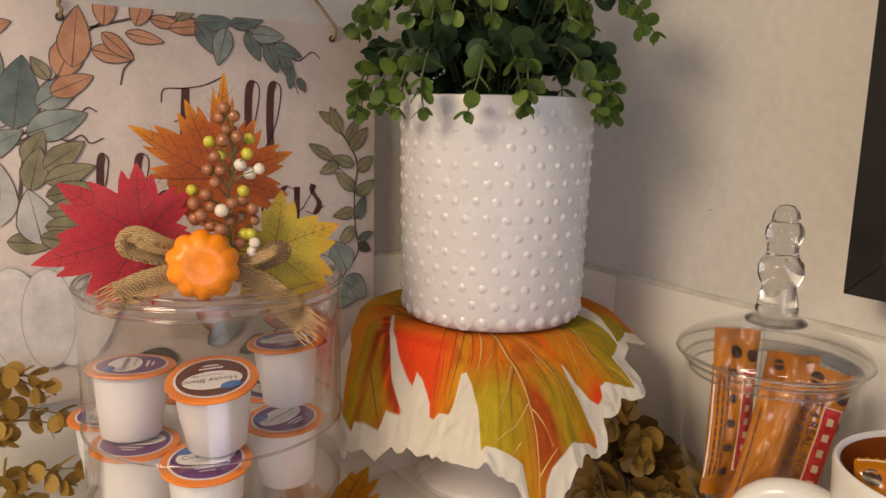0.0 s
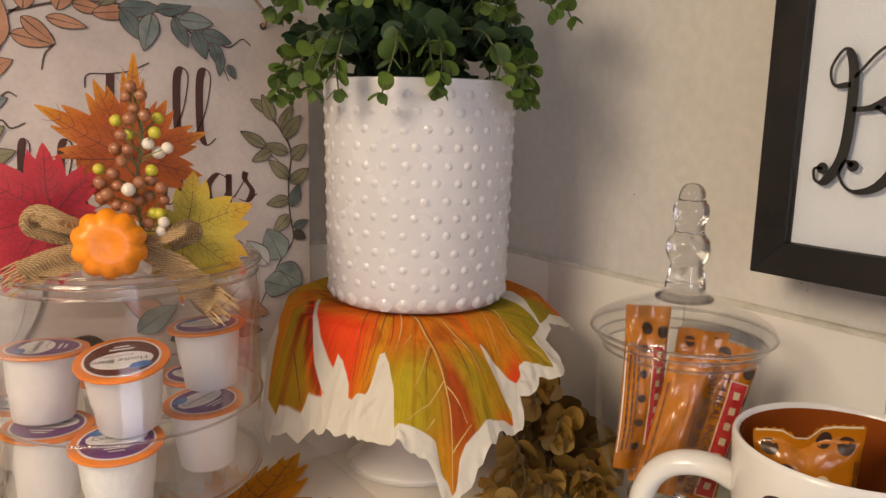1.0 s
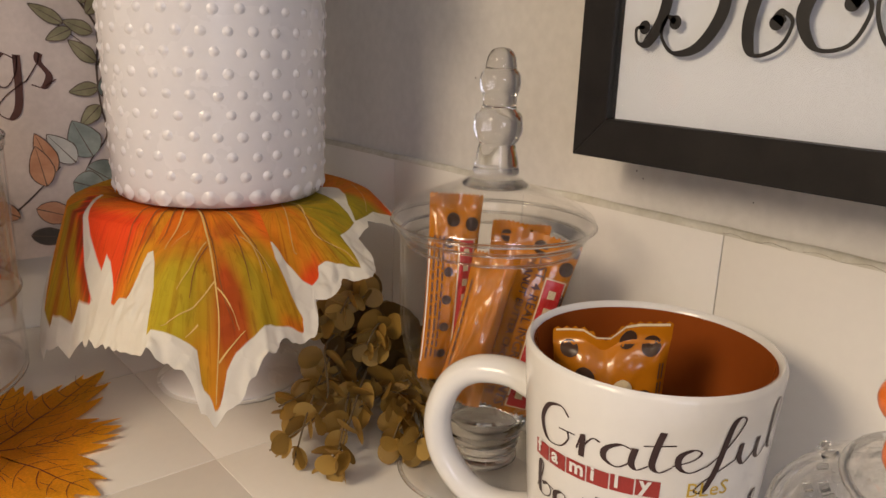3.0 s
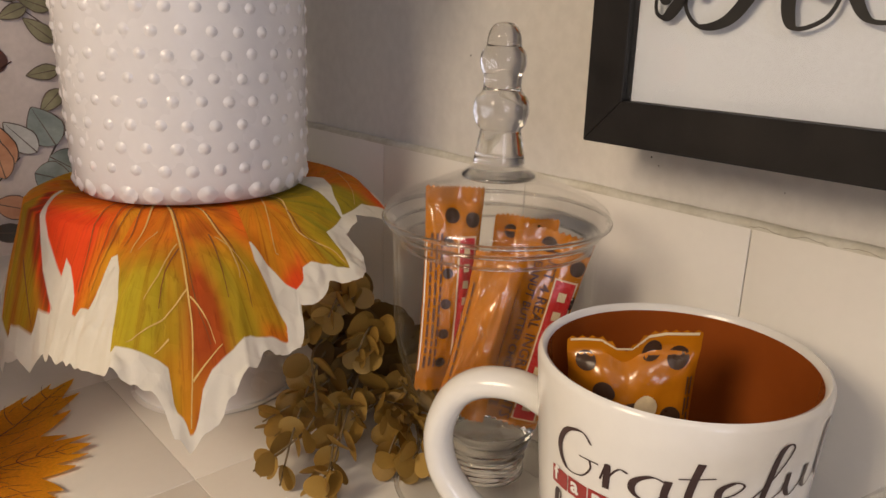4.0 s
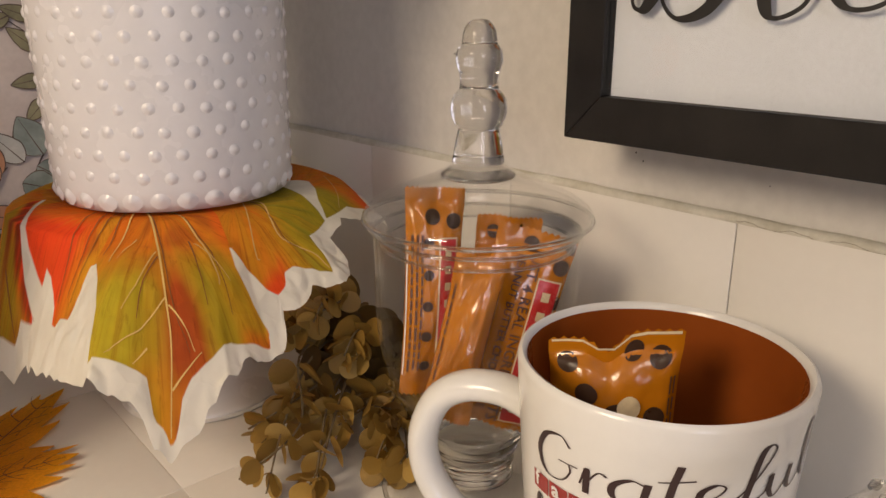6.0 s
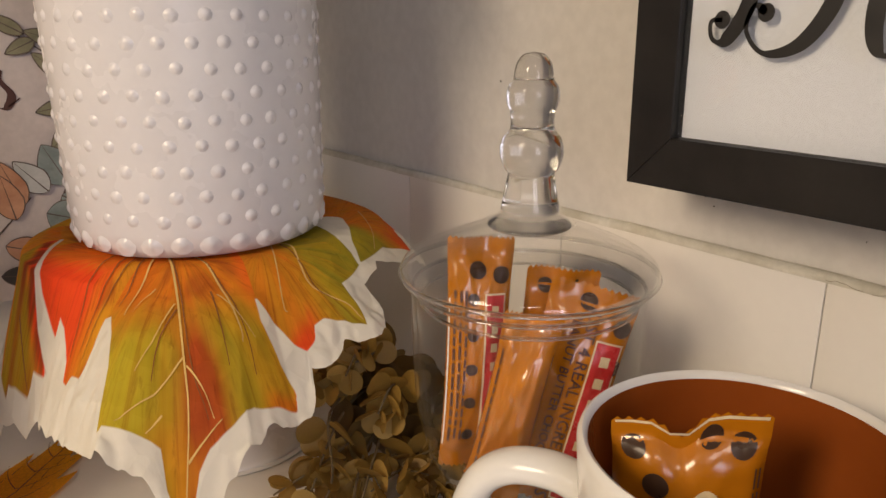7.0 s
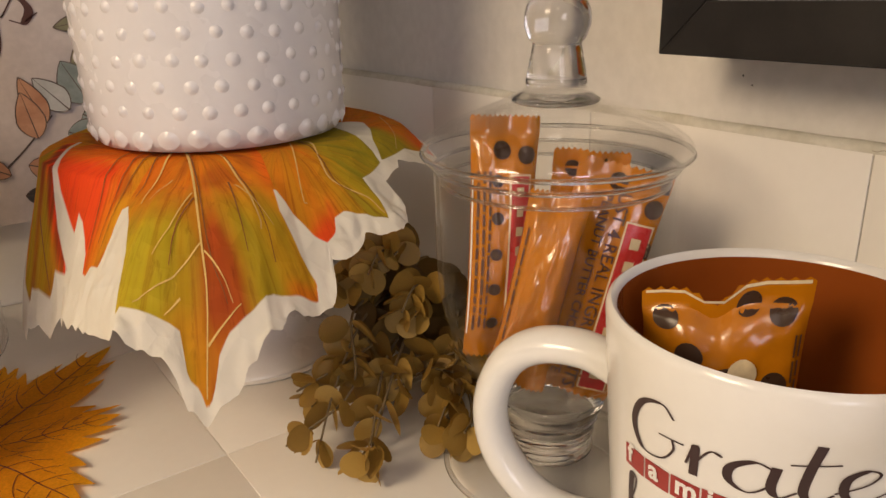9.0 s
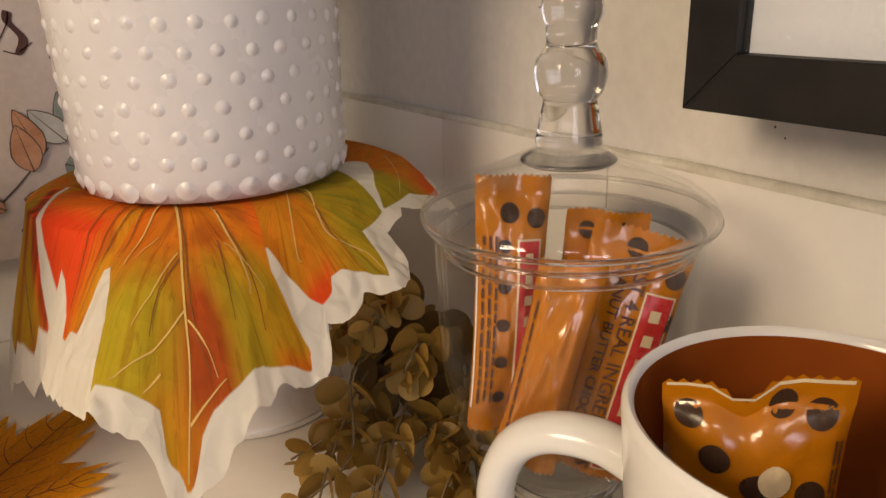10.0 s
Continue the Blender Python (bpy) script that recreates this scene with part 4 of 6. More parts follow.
for n, (u, rx, turn) in enumerate(((-.014, .020, .22), (.050, .018, -.30), (-.002, .020, .12), (.038, .019, -.16), (.018, .019, 0.0))):
    sign_lobe(u, .070, rx, .043 - 0.0015 * abs(2 - n), turn, 0.0036 + 0.00006 * n)
for u in (0.040, 0.262):
    bm = bmesh.new()
    tube(bm, smooth_line([(u, -0.0012, SZ1 - SZ0 - 0.012), (u + 0.001, -0.006, SZ1 - SZ0 - 0.007), (u + 0.004 * (1 if u < .1 else -1), -0.003, SZ1 - SZ0 + 0.006), (u + 0.06 * (1 if u < .1 else -1), 0.012, SZ1 - SZ0 + 0.075)], 6), 0.0015, 8)
    part("rope", bm, varied("jute_rope", (0.22, 0.15, 0.08), (0.36, 0.26, 0.15), 300.0, 1500.0, 0.9, 0.6, 0.001), sign_top, "twisted jute hanging rope")
    bm = bmesh.new()
    flat_shape(bm, oval(u, SZ1 - SZ0 - 0.012, 0.0032, 0.0032), lambda a, b: on_sign(a, b, 0.0008))
    part("rope_hole", bm, ART["black"], sign_top)

# words on the mug
M_MUGINK = paint("mug_ink", (0.045, 0.022, 0.022), 0.35)
M_RED = paint("mug_red", (0.34, 0.035, 0.03), 0.35)
M_YELLOW = paint("mug_yellow", (0.62, 0.42, 0.05), 0.35)
M_ORANGE = paint("mug_orange", (0.75, 0.20, 0.02), 0.35)
M_WHITE = paint("white_print", (0.80, 0.79, 0.77), 0.4)


def mug_radius(z):
    return float(np.interp(z, [0, 0.012, 0.035, 0.07, 0.105, 0.12], [0.047, 0.0505, 0.0535, 0.0562, 0.0585, 0.0593]))


def on_mug(a0, z0, slope=0.0, lift=0.0003):
    def place(a, b):
        z = z0 + b + slope * a
        r = mug_radius(z) + lift
        t = radians(a0) + a / 0.0565
        return Vector((r * math.cos(t), r * math.sin(t), z))
    return place


bm = bmesh.new()
write(bm, "Grateful", on_mug(163, 0.0815, 0.055), 0.0178, 0.0108, 0.05, 0.18)
write(bm, "be", on_mug(160, 0.0515, 0.01), 0.0130, 0.0078, 0.06, 0.26)
write(bm, "thankful", on_mug(187, 0.0480, 0.03), 0.0128, 0.0084, 0.06, 0.28)
part("lettering", bm, M_MUGINK, mug_top, "dark brown script lettering")
for k, ch in enumerate("family"):
    a0 = 159.5 + 10.6 * k
    bm = bmesh.new()
    flat_shape(bm, rect(0, 0, 0.0098, 0.0078, 4), on_mug(a0, 0.0708 + 0.0003 * k))
    block = part("letter_block", bm, M_RED, mug_top, "dark red printed letter block")
    bm = bmesh.new()
    typed(bm, ch, on_mug(a0 + 1.6, 0.0728 + 0.0003 * k + (0.0008 if ch == "y" else 0), 0, 0.0005), 0.0098, 0.0003)
    part("letter", bm, M_WHITE, block)
bm = bmesh.new()
typed(bm, "BLeS", on_mug(233, 0.0735, 0.02), 0.0098)
part("lettering", bm, M_YELLOW, mug_top, "yellow printed capitals")
bm = bmesh.new()
typed(bm, "G", on_mug(162, 0.034), 0.014, 0.0003)
part("lettering", bm, M_ORANGE, mug_top, "orange printed letter")

# ---- plants ----
def leaf_disc(bm, m, r, cup=0.18, n=9):
    """A round leaf, its stalk at the origin, growing along x, slightly cupped with a fold at the midrib."""
    ring, mid = [], []
    for k in range(n):
        t = math.pi * k / (n - 1)
        x, y = r * (1 - math.cos(t)), r * 0.92 * math.sin(t)
        mid.append(bm.verts.new(m @ Vector((x, 0, -0.0))))
        ring.append((bm.verts.new(m @ Vector((x, y, cup * y))), bm.verts.new(m @ Vector((x, -y, cup * y)))) if 0 < k < n - 1 else (mid[-1], mid[-1]))
    for k in range(n - 1):
        for s in (0, 1):
            q = list(dict.fromkeys([mid[k], mid[k + 1], ring[k + 1][s], ring[k][s]]))
            if len(q) > 2:
                bm.faces.new(q if s else q[::-1])


def leaf_material(name, dark, light, edge, back=0.25):
    """Waxy plastic leaf: tone by leaf, mottling, some light through it."""
    m, nt, b = shader(name, 0.5, 0.0, 0.4)
    info = nt.nodes.new("ShaderNodeObjectInfo")
    geo = nt.nodes.new("ShaderNodeNewGeometry")
    n = noise_node(nt, 70.0, 4.0)
    isl = mixed(nt, 0.5, geo.outputs["Random Per Island"], info.outputs["Random"])
    base = ramp(nt, isl, [(0.2, dark), (0.6, light), (0.85, edge)]).outputs["Color"]
    mott = ramp(nt, n.outputs["Fac"], [(0.3, (0.72, 0.72, 0.72)), (0.7, (1.08, 1.08, 1.0))]).outputs["Color"]
    col = mixed(nt, 1.0, base, mott, "MULTIPLY")
    nt.links.new(col, b.inputs["Base Color"])
    bump(nt, b, n.outputs["Fac"], 0.15, 0.0008)
    tr = nt.nodes.new("ShaderNodeBsdfTranslucent")
    nt.links.new(col, tr.inputs["Color"])
    mx = add(nt, "ShaderNodeMixShader", Fac=back)
    nt.links.new(b.outputs[0], mx.inputs[1]); nt.links.new(tr.outputs[0], mx.inputs[2])
    nt.links.new(mx.outputs[0], nt.nodes["Material Output"].inputs[0])
    return m


M_GREEN = leaf_material("green_leaf", (0.020, 0.046, 0.022), (0.042, 0.085, 0.034), (0.10, 0.17, 0.05))
M_TIP = leaf_material("young_leaf", (0.06, 0.115, 0.022), (0.11, 0.18, 0.032), (0.18, 0.25, 0.045))
M_STEM = varied("plant_stem", (0.05, 0.07, 0.02), (0.10, 0.11, 0.04), 90.0, 500.0, 0.7, 0.2, 0.0005)
M_TAN = leaf_material("tan_leaf", (0.27, 0.155, 0.032), (0.42, 0.255, 0.058), (0.56, 0.37, 0.11), 0.35)
M_DUSK = leaf_material("brown_leaf", (0.105, 0.060, 0.018), (0.205, 0.128, 0.040), (0.31, 0.20, 0.065), 0.4)
M_TANSTEM = varied("dry_stem", (0.12, 0.08, 0.035), (0.2, 0.14, 0.06), 90.0, 500.0, 0.7, 0.2, 0.0005)

LEAF_SHARED = {}


def unit_leaf(kind, mat):
    if (kind, mat.name) not in LEAF_SHARED:
        bm = bmesh.new()
        leaf_disc(bm, Matrix.Identity(4), 0.5, 0.12 + 0.12 * kind)
        LEAF_SHARED[(kind, mat.name)] = finish(bm, "leaf", mat)
    return LEAF_SHARED[(kind, mat.name)]


def sprig(top, line, big, small, old, young, stem_mat, rng, budget, rest, nodes=8, young_from=0.7, splay=1.0):
    """A stem with paired round leaves that shrink to the tip."""
    pts = smooth_line(line, 6)
    bm = bmesh.new()
    tube(bm, pts, 0.0011, 6, 0.5)
    part("stem", bm, stem_mat, top)
    for k in range(nodes):
        f = (k + 0.6) / nodes
        i = min(int(f * (len(pts) - 1)), len(pts) - 2)
        p, d = pts[i], (pts[i + 1] - pts[i]).normalized()
        q = d.to_track_quat("X", "Z").to_matrix().to_4x4()
        spin = rng.uniform(0, 180) if k % 2 else rng.uniform(60, 120)
        for s in (0, 180) + ((90,) if k == nodes - 1 else ()):
            r = (big + (small - big) * f) * rng.uniform(0.85, 1.15)
            lean = (75 - 40 * f) * splay + rng.uniform(-18, 18)
            m = Matrix.Translation(p) @ q @ pose(0, 0, 0, spin + s) @ pose(0, 0, 0, 0, -lean, 0) @ pose(0.0012, 0, 0, rng.uniform(-25, 25))
            mat = young if f > young_from else old
            if budget[0] > 0:
                budget[0] -= 1
                ob = new("leaf", unit_leaf(rng.randrange(2), mat))
                ob.parent = top
                ob.matrix_parent_inverse = top.matrix_world.inverted()
                ob.matrix_basis = m @ Matrix.Scale(2 * r, 4)
            else:
                leaf_disc(rest[0] if mat is old else rest[1], m, r, rng.uniform(0.1, 0.25))


def world_part(name, bm, mat, top, label="", kind=""):
    ob = part(name, bm, mat, top, label)
    ob.matrix_parent_inverse = top.matrix_world.inverted()
    return tagged(ob, kind=kind)


def potted_plant():
    rng = random.Random(5)
    top = thing("faux_plant", 0, 0, 0, "bushy green artificial eucalyptus plant filling the white pot", "plant")
    budget, rest = [290], (bmesh.new(), bmesh.new())
    zr = PLATE_Z + 0.1765
    heads = []
    for k in range(72):
        a = radians(-125 + (k * 137.5) % 360 * 1.0)
        heads.append((a, k))
    heads.sort(key=lambda h: abs(((math.degrees(h[0]) + 125 + 180) % 360) - 180))
    for a, k in heads:
        out = rng.uniform(0.6, 1.0)
        drop = k % 3
        d = Vector((math.cos(a), math.sin(a), 0))
        c = Vector((POT_AXIS[0] - 0.004, POT_AXIS[1] + 0.006, zr - 0.03))
        side = Vector((-d.y, d.x, 0)) * rng.uniform(-0.02, 0.02)
        if drop == 0:
            line = [c + d * 0.02, c + d * 0.045 + Vector((0, 0, 0.055)), c + d * 0.078 + side + Vector((0, 0, 0.062)), c + d * (0.082 + 0.014 * out) + side * 1.5 + Vector((0, 0, 0.040)), c + d * (0.080 + 0.020 * out) + side * 2 + Vector((0, 0, 0.012 + 0.012 * rng.random()))]
        elif drop == 1:
            line = [c + d * 0.015, c + d * 0.04 + Vector((0, 0, 0.07)), c + d * 0.08 * out + side + Vector((0, 0, 0.105)), c + d * 0.104 * out + side * 2 + Vector((0, 0, 0.096)), c + d * 0.118 * out + side * 2.5 + Vector((0, 0, 0.074))]
        else:
            line = [c + d * 0.01, c + d * 0.02 + Vector((0, 0, 0.08)), c + d * 0.05 * out + side + Vector((0, 0, 0.14)), c + d * 0.07 * out + side * 2 + Vector((0, 0, 0.185))]
        sprig(top, line, 0.0114, 0.0044, M_GREEN, M_TIP, M_STEM, rng, budget, rest, 10, 0.56)
    world_part("foliage", rest[0], M_GREEN, top, "", "stuff")
    world_part("foliage", rest[1], M_TIP, top, "", "stuff")


potted_plant()


def dried_sprigs(label, lines, seed, big, nodes=8, limit=200):
    rng = random.Random(seed)
    top = thing("eucalyptus_sprig", 0, 0, 0, label, "dried plant")
    budget, rest = [limit], (bmesh.new(), bmesh.new())
    for line in lines + [[Vector(p) + Vector((rng.uniform(-.012, .012), rng.uniform(-.010, .012), rng.uniform(-.004, .014))) * (0.3 + 0.2 * n) for n, p in enumerate(one)] for one in lines]:
        line = [Vector(p) for p in line]
        sprig(top, line, big * rng.uniform(0.9, 1.1), big * 0.5, M_DUSK, M_TAN, M_TANSTEM, rng, budget, rest, nodes, 0.45)
    for bm, mat in zip(rest, (M_DUSK, M_TAN)):
        if len(bm.verts):
            world_part("foliage", bm, mat, top, "", "stuff")


Z = COUNTER
dried_sprigs("brown and tan artificial eucalyptus lying beside the jar", [
    [(.640, .520, Z + .020), (.600, .490, Z + .050), (.560, .460, Z + .055), (.528, .436, Z + .035), (.508, .422, Z + .008)],
    [(.645, .515, Z + .015), (.610, .480, Z + .040), (.570, .440, Z + .040), (.538, .412, Z + .022), (.523, .400, Z + .007)],
    [(.650, .505, Z + .015), (.625, .465, Z + .040), (.598, .428, Z + .038), (.580, .400, Z + .020), (.572, .389, Z + .012)],
    [(.640, .520, Z + .020), (.612, .495, Z + .060), (.590, .474, Z + .082), (.574, .462, Z + .090), (.562, .455, Z + .082)],
    [(.645, .520, Z + .015), (.615, .478, Z + .055), (.592, .452, Z + .065), (.578, .436, Z + .060)],
    [(.645, .520, Z + .015), (.608, .482, Z + .030), (.572, .462, Z + .030), (.540, .452, Z + .030), (.520, .448, Z + .022)],
    [(.640, .530, Z + .015), (.600, .500, Z + .050), (.570, .480, Z + .070), (.556, .470, Z + .072)],
    [(.640, .470, Z + .010), (.612, .440, Z + .030), (.585, .412, Z + .030), (.562, .398, Z + .014)],
    [(.648, .480, Z + .010), (.630, .450, Z + .034), (.606, .428, Z + .040), (.588, .416, Z + .036), (.574, .410, Z + .028)],
    [(.650, .510, Z + .015), (.615, .460, Z + .025), (.590, .435, Z + .030), (.556, .424, Z + .030)],
], 11, 0.0132, 8, 270)
dried_sprigs("tan artificial eucalyptus standing behind the coffee canister", [
    [(.150, .700, Z + .006), (.165, .700, Z + .060), (.190, .692, Z + .100), (.214, .688, Z + .112), (.236, .684, Z + .100)],
    [(.150, .700, Z + .006), (.175, .695, Z + .050), (.205, .690, Z + .078), (.240, .686, Z + .070)],
    [(.150, .690, Z + .006), (.180, .680, Z + .030), (.212, .668, Z + .045), (.242, .658, Z + .034)],
    [(.150, .690, Z + .006), (.180, .670, Z + .018), (.215, .650, Z + .028), (.245, .640, Z + .012)],
    [(.140, .700, Z + .006), (.155, .690, Z + .050), (.182, .676, Z + .075), (.206, .668, Z + .078)],
], 4, 0.0120, 7, 130)


# ---- autumn leaves of cloth ----
def cloth_leaf_material(name, stops, back=0.3):
    m, nt, b = shader(name, 0.6, 0.0, 0.35)
    n, f = noise_node(nt, 34.0, 4.0, 0.6), noise_node(nt, 700.0, 2.0)
    rim = nt.nodes.new("ShaderNodeAttribute"); rim.attribute_name = "rim"
    mix = nt.nodes.new("ShaderNodeMath"); mix.operation = "MULTIPLY_ADD"
    mix.inputs[1].default_value = 0.55
    nt.links.new(n.outputs["Fac"], mix.inputs[0]); nt.links.new(rim.outputs["Fac"], mix.inputs[2])
    half = nt.nodes.new("ShaderNodeMath"); half.operation = "MULTIPLY"; half.inputs[1].default_value = 0.65
    nt.links.new(mix.outputs[0], half.inputs[0])
    col = ramp(nt, half.outputs[0], stops).outputs["Color"]
    speck = ramp(nt, f.outputs["Fac"], [(0.4, (0.86, 0.86, 0.86)), (0.6, (1, 1, 1))]).outputs["Color"]
    col = mixed(nt, 1.0, col, speck, "MULTIPLY")
    nt.links.new(col, b.inputs["Base Color"])
    bump(nt, b, f.outputs["Fac"], 0.25, 0.0006)
    tr = nt.nodes.new("ShaderNodeBsdfTranslucent")
    nt.links.new(col, tr.inputs["Color"])
    mx = add(nt, "ShaderNodeMixShader", Fac=back)
    nt.links.new(b.outputs[0], mx.inputs[1]); nt.links.new(tr.outputs[0], mx.inputs[2])
    nt.links.new(mx.outputs[0], nt.nodes["Material Output"].inputs[0])
    return m


M_LRED = cloth_leaf_material("red_cloth_leaf", [(0.1, (0.30, 0.01, 0.03)), (0.45, (0.45, 0.025, 0.045)), (0.8, (0.60, 0.06, 0.07))])
M_LORANGE = cloth_leaf_material("orange_cloth_leaf", [(0.1, (0.28, 0.045, 0.01)), (0.5, (0.46, 0.11, 0.015)), (0.75, (0.70, 0.30, 0.02))])
M_LYELLOW = cloth_leaf_material("yellow_cloth_leaf", [(0.1, (0.42, 0.36, 0.05)), (0.5, (0.55, 0.42, 0.05)), (0.74, (0.55, 0.30, 0.03)), (0.8, (0.50, 0.06, 0.04))])
M_LAMBER = cloth_leaf_material("amber_cloth_leaf", [(0.1, (0.62, 0.22, 0.008)), (0.45, (0.82, 0.35, 0.010)), (0.8, (0.86, 0.45, 0.02))], 0.5)
M_LVEIN = paint("printed_vein", (0.10, 0.02, 0.015), 0.6)


def maple(name, parent, place, tips, mat, label, seed, teeth=2, veins=True, curl=0.006, deep=1.0):
    """A lobed leaf from its tips (x, y); place(x, y, h) lays it in the world."""
    rng = random.Random(seed)
    tips = sorted(tips, key=lambda t: math.atan2(t[1], t[0]))
    pol = [(math.degrees(math.atan2(y, x)), math.hypot(x, y)) for x, y in tips]
    out = []
    for n, (a, r) in enumerate(pol):
        b, q = pol[(n + 1) % len(pol)]
        if n == len(pol) - 1:
            b += 360
        gap = b - a
        notch = min(r, q) * (0.70 if gap < 62 else 0.56) * deep
        out.append((a, r))
        for k in range(1, teeth + 1):
            f = k / (teeth + 1)
            ra = r + (notch - r) * f
            out += [(a + gap * 0.5 * (f - 0.10) * 0.9, ra * 0.93), (a + gap * 0.5 * f * 0.95, ra * rng.uniform(1.05, 1.15))]
        out.append((a + gap * 0.5, notch))
        for k in range(teeth, 0, -1):
            f = k / (teeth + 1)
            rb = q + (notch - q) * f
            out += [(b - gap * 0.5 * f * 0.95, rb * rng.uniform(1.05, 1.15)), (b - gap * 0.5 * (f - 0.10) * 0.9, rb * 0.93)]
    radius = polar(out)
    far = max(r for _, r in pol)
    bm = bmesh.new()
    lay = bm.verts.layers.float.new("rim")
    na, nr = 260, 12

    def height(x, y):
        r = math.hypot(x, y) / far
        return curl * (r * r * (0.7 + 0.6 * math.sin(3 * math.atan2(y, x) + seed)) + 0.35 * noise.noise(Vector((x, y, seed)) * 45))
    centre = bm.verts.new(place(0, 0, height(0, 0)))
    prev = None
    first = pol[0][0]
    for i in range(na):
        a = first + 360 * i / na
        aa = a if a <= first + 360 else a - 360
        r = radius((aa + 180) % 360 - 180)
        row = [centre]
        for k in range(1, nr + 1):
            x, y = r * k / nr * math.cos(radians(a)), r * k / nr * math.sin(radians(a))
            v = bm.verts.new(place(x, y, height(x, y)))
            v[lay] = math.hypot(x, y) / far
            row.append(v)
        if prev:
            for k in range(nr):
                bm.faces.new(list(dict.fromkeys([prev[k], prev[k + 1], row[k + 1], row[k]])))
        else:
            start = row
        prev = row
    for k in range(nr):
        bm.faces.new(list(dict.fromkeys([prev[k], prev[k + 1], start[k + 1], start[k]])))
    blade = world_part(name, bm, mat, parent, label)
    if veins:
        bm = bmesh.new()

        def strand(p0, p1, w0, w1, bow):
            d = p1 - p0
            if d.length < 1e-4:
                return
            side = Vector((-d.y, d.x)).normalized()
            row0 = None
            for k in range(11):
                f = k / 10
                c = p0.lerp(p1, f) + side * bow * math.sin(math.pi * f) * d.length
                w = w0 + (w1 - w0) * f
                row1 = [bm.verts.new(place(c.x + side.x * w * s, c.y + side.y * w * s, height(c.x, c.y) + 0.0004)) for s in (-1, 1)]
                if row0:
                    bm.faces.new((row0[0], row0[1], row1[1], row1[0]))
                row0 = row1
        for x, y in tips:
            tip = Vector((x, y)) * 0.9
            strand(Vector((0, 0)), tip, far * 0.0045, far * 0.0015, rng.uniform(-0.05, 0.05))
            for k in range(5):
                f = 0.22 + 0.15 * k
                for s in (-1, 1):
                    q = Matrix.Rotation(s * radians(rng.uniform(32, 50)), 2) @ (tip * (0.30 - 0.03 * k))
                    strand(tip * f, tip * f + q, far * 0.0022, far * 0.001, 0.08 * s)
                    if k < 4:
                        strand(tip * f + q * 0.55, tip * f + q * 0.55 + Matrix.Rotation(-s * radians(40), 2) @ (q * 0.4), far * 0.0018, far * 0.0009, 0)
        v = world_part("printed_vein", bm, M_LVEIN, blade, "", "stuff")
    return blade


leaf_top = thing("maple_leaf", .375, .552, COUNTER, "amber orange artificial maple leaf lying on the counter", "leaf")
maple("blade", leaf_top, lambda x, y, h: Vector((.372 + x, .552 + y, COUNTER + 0.0022 + max(h, 0))), [(.074, -.017), (.092, .082), (.040, -.088), (-.034, -.088), (-.075, -.022), (-.03, .07), (.03, .09)], M_LAMBER, "", 3, 2, True, 0.004)


# ---- coffee pods ----
M_RIM = varied("pod_orange_rim", (0.62, 0.17, 0.02), (0.72, 0.22, 0.03), 60.0, 500.0, 0.4, 0.05, 0.0003)
M_PURPLE = paint("pod_purple", (0.13, 0.035, 0.17), 0.35)
M_DARKBROWN = paint("pod_brown", (0.12, 0.04, 0.03), 0.35)
M_LABEL = paint("pod_label", (0.70, 0.69, 0.70), 0.35)
M_SKY = paint("pod_blue", (0.06, 0.16, 0.42), 0.35)
M_GREYINK = paint("pod_ink", (0.12, 0.11, 0.12), 0.4)


def pod(colour, words, second, label):
    top = thing("coffee_pod", 0, 0, 0, label, "coffee pod", "coffee pods in the canister")
    bm = bmesh.new()
    lathe(bm, [(0, 0.001), (0.015, 0.0005), (0.0172, 0.0), (0.0182, 0.001), (0.0196, 0.016), (0.0204, 0.018), (0.0222, 0.040), (0.0232, 0.0418), (0.0232, 0.0430)], 40)
    part("cup", bm, M_POD, top)
    bm = bmesh.new()
    lathe(bm, [(0.0228, 0.0425), (0.0266, 0.0425), (0.0270, 0.0433), (0.0266, 0.0442), (0.0220, 0.0444), (0, 0.0444)], 48)
    part("rim", bm, M_RIM, top, "orange foil rim")
    lid = lambda h: (lambda a, b: Vector((a, b, 0.0446 + h)))
    bm = bmesh.new(); flat_shape(bm, oval(0, 0, 0.0220, 0.0220, 0, 40), lid(0)); lab = part("label", bm, M_LABEL, top, "printed paper label")
    bm = bmesh.new(); flat_shape(bm, oval(0, 0, 0.0206, 0.0206, 0, 40), lid(0.0002)); part("label_print", bm, colour, lab)
    bm = bmesh.new(); flat_shape(bm, oval(0, 0.0035, 0.0172, 0.0100, 0, 36), lid(0.0004)); part("label_print", bm, M_LABEL, lab)
    bm = bmesh.new(); flat_shape(bm, oval(-0.010, 0.0115, 0.0062, 0.0038, 0.2, 24), lid(0.0006)); part("label_mark", bm, M_SKY, lab)
    bm = bmesh.new()
    typed(bm, words, lambda a, b: lid(0.0007)(a - 0.0142, b + 0.0018), 0.0062)
    typed(bm, second, lambda a, b: lid(0.0007)(a - 0.0065, b - 0.0028), 0.0030)
    part("label_text", bm, M_GREYINK, lab)
    bm = bmesh.new()
    for k, w in ((0, .014), (1, .009)):
        flat_shape(bm, rect(-w / 2, -0.0105 - 0.0032 * k, w / 2, -0.0090 - 0.0032 * k), lid(0.0006))
    part("label_bars", bm, M_LABEL, lab)
    return top


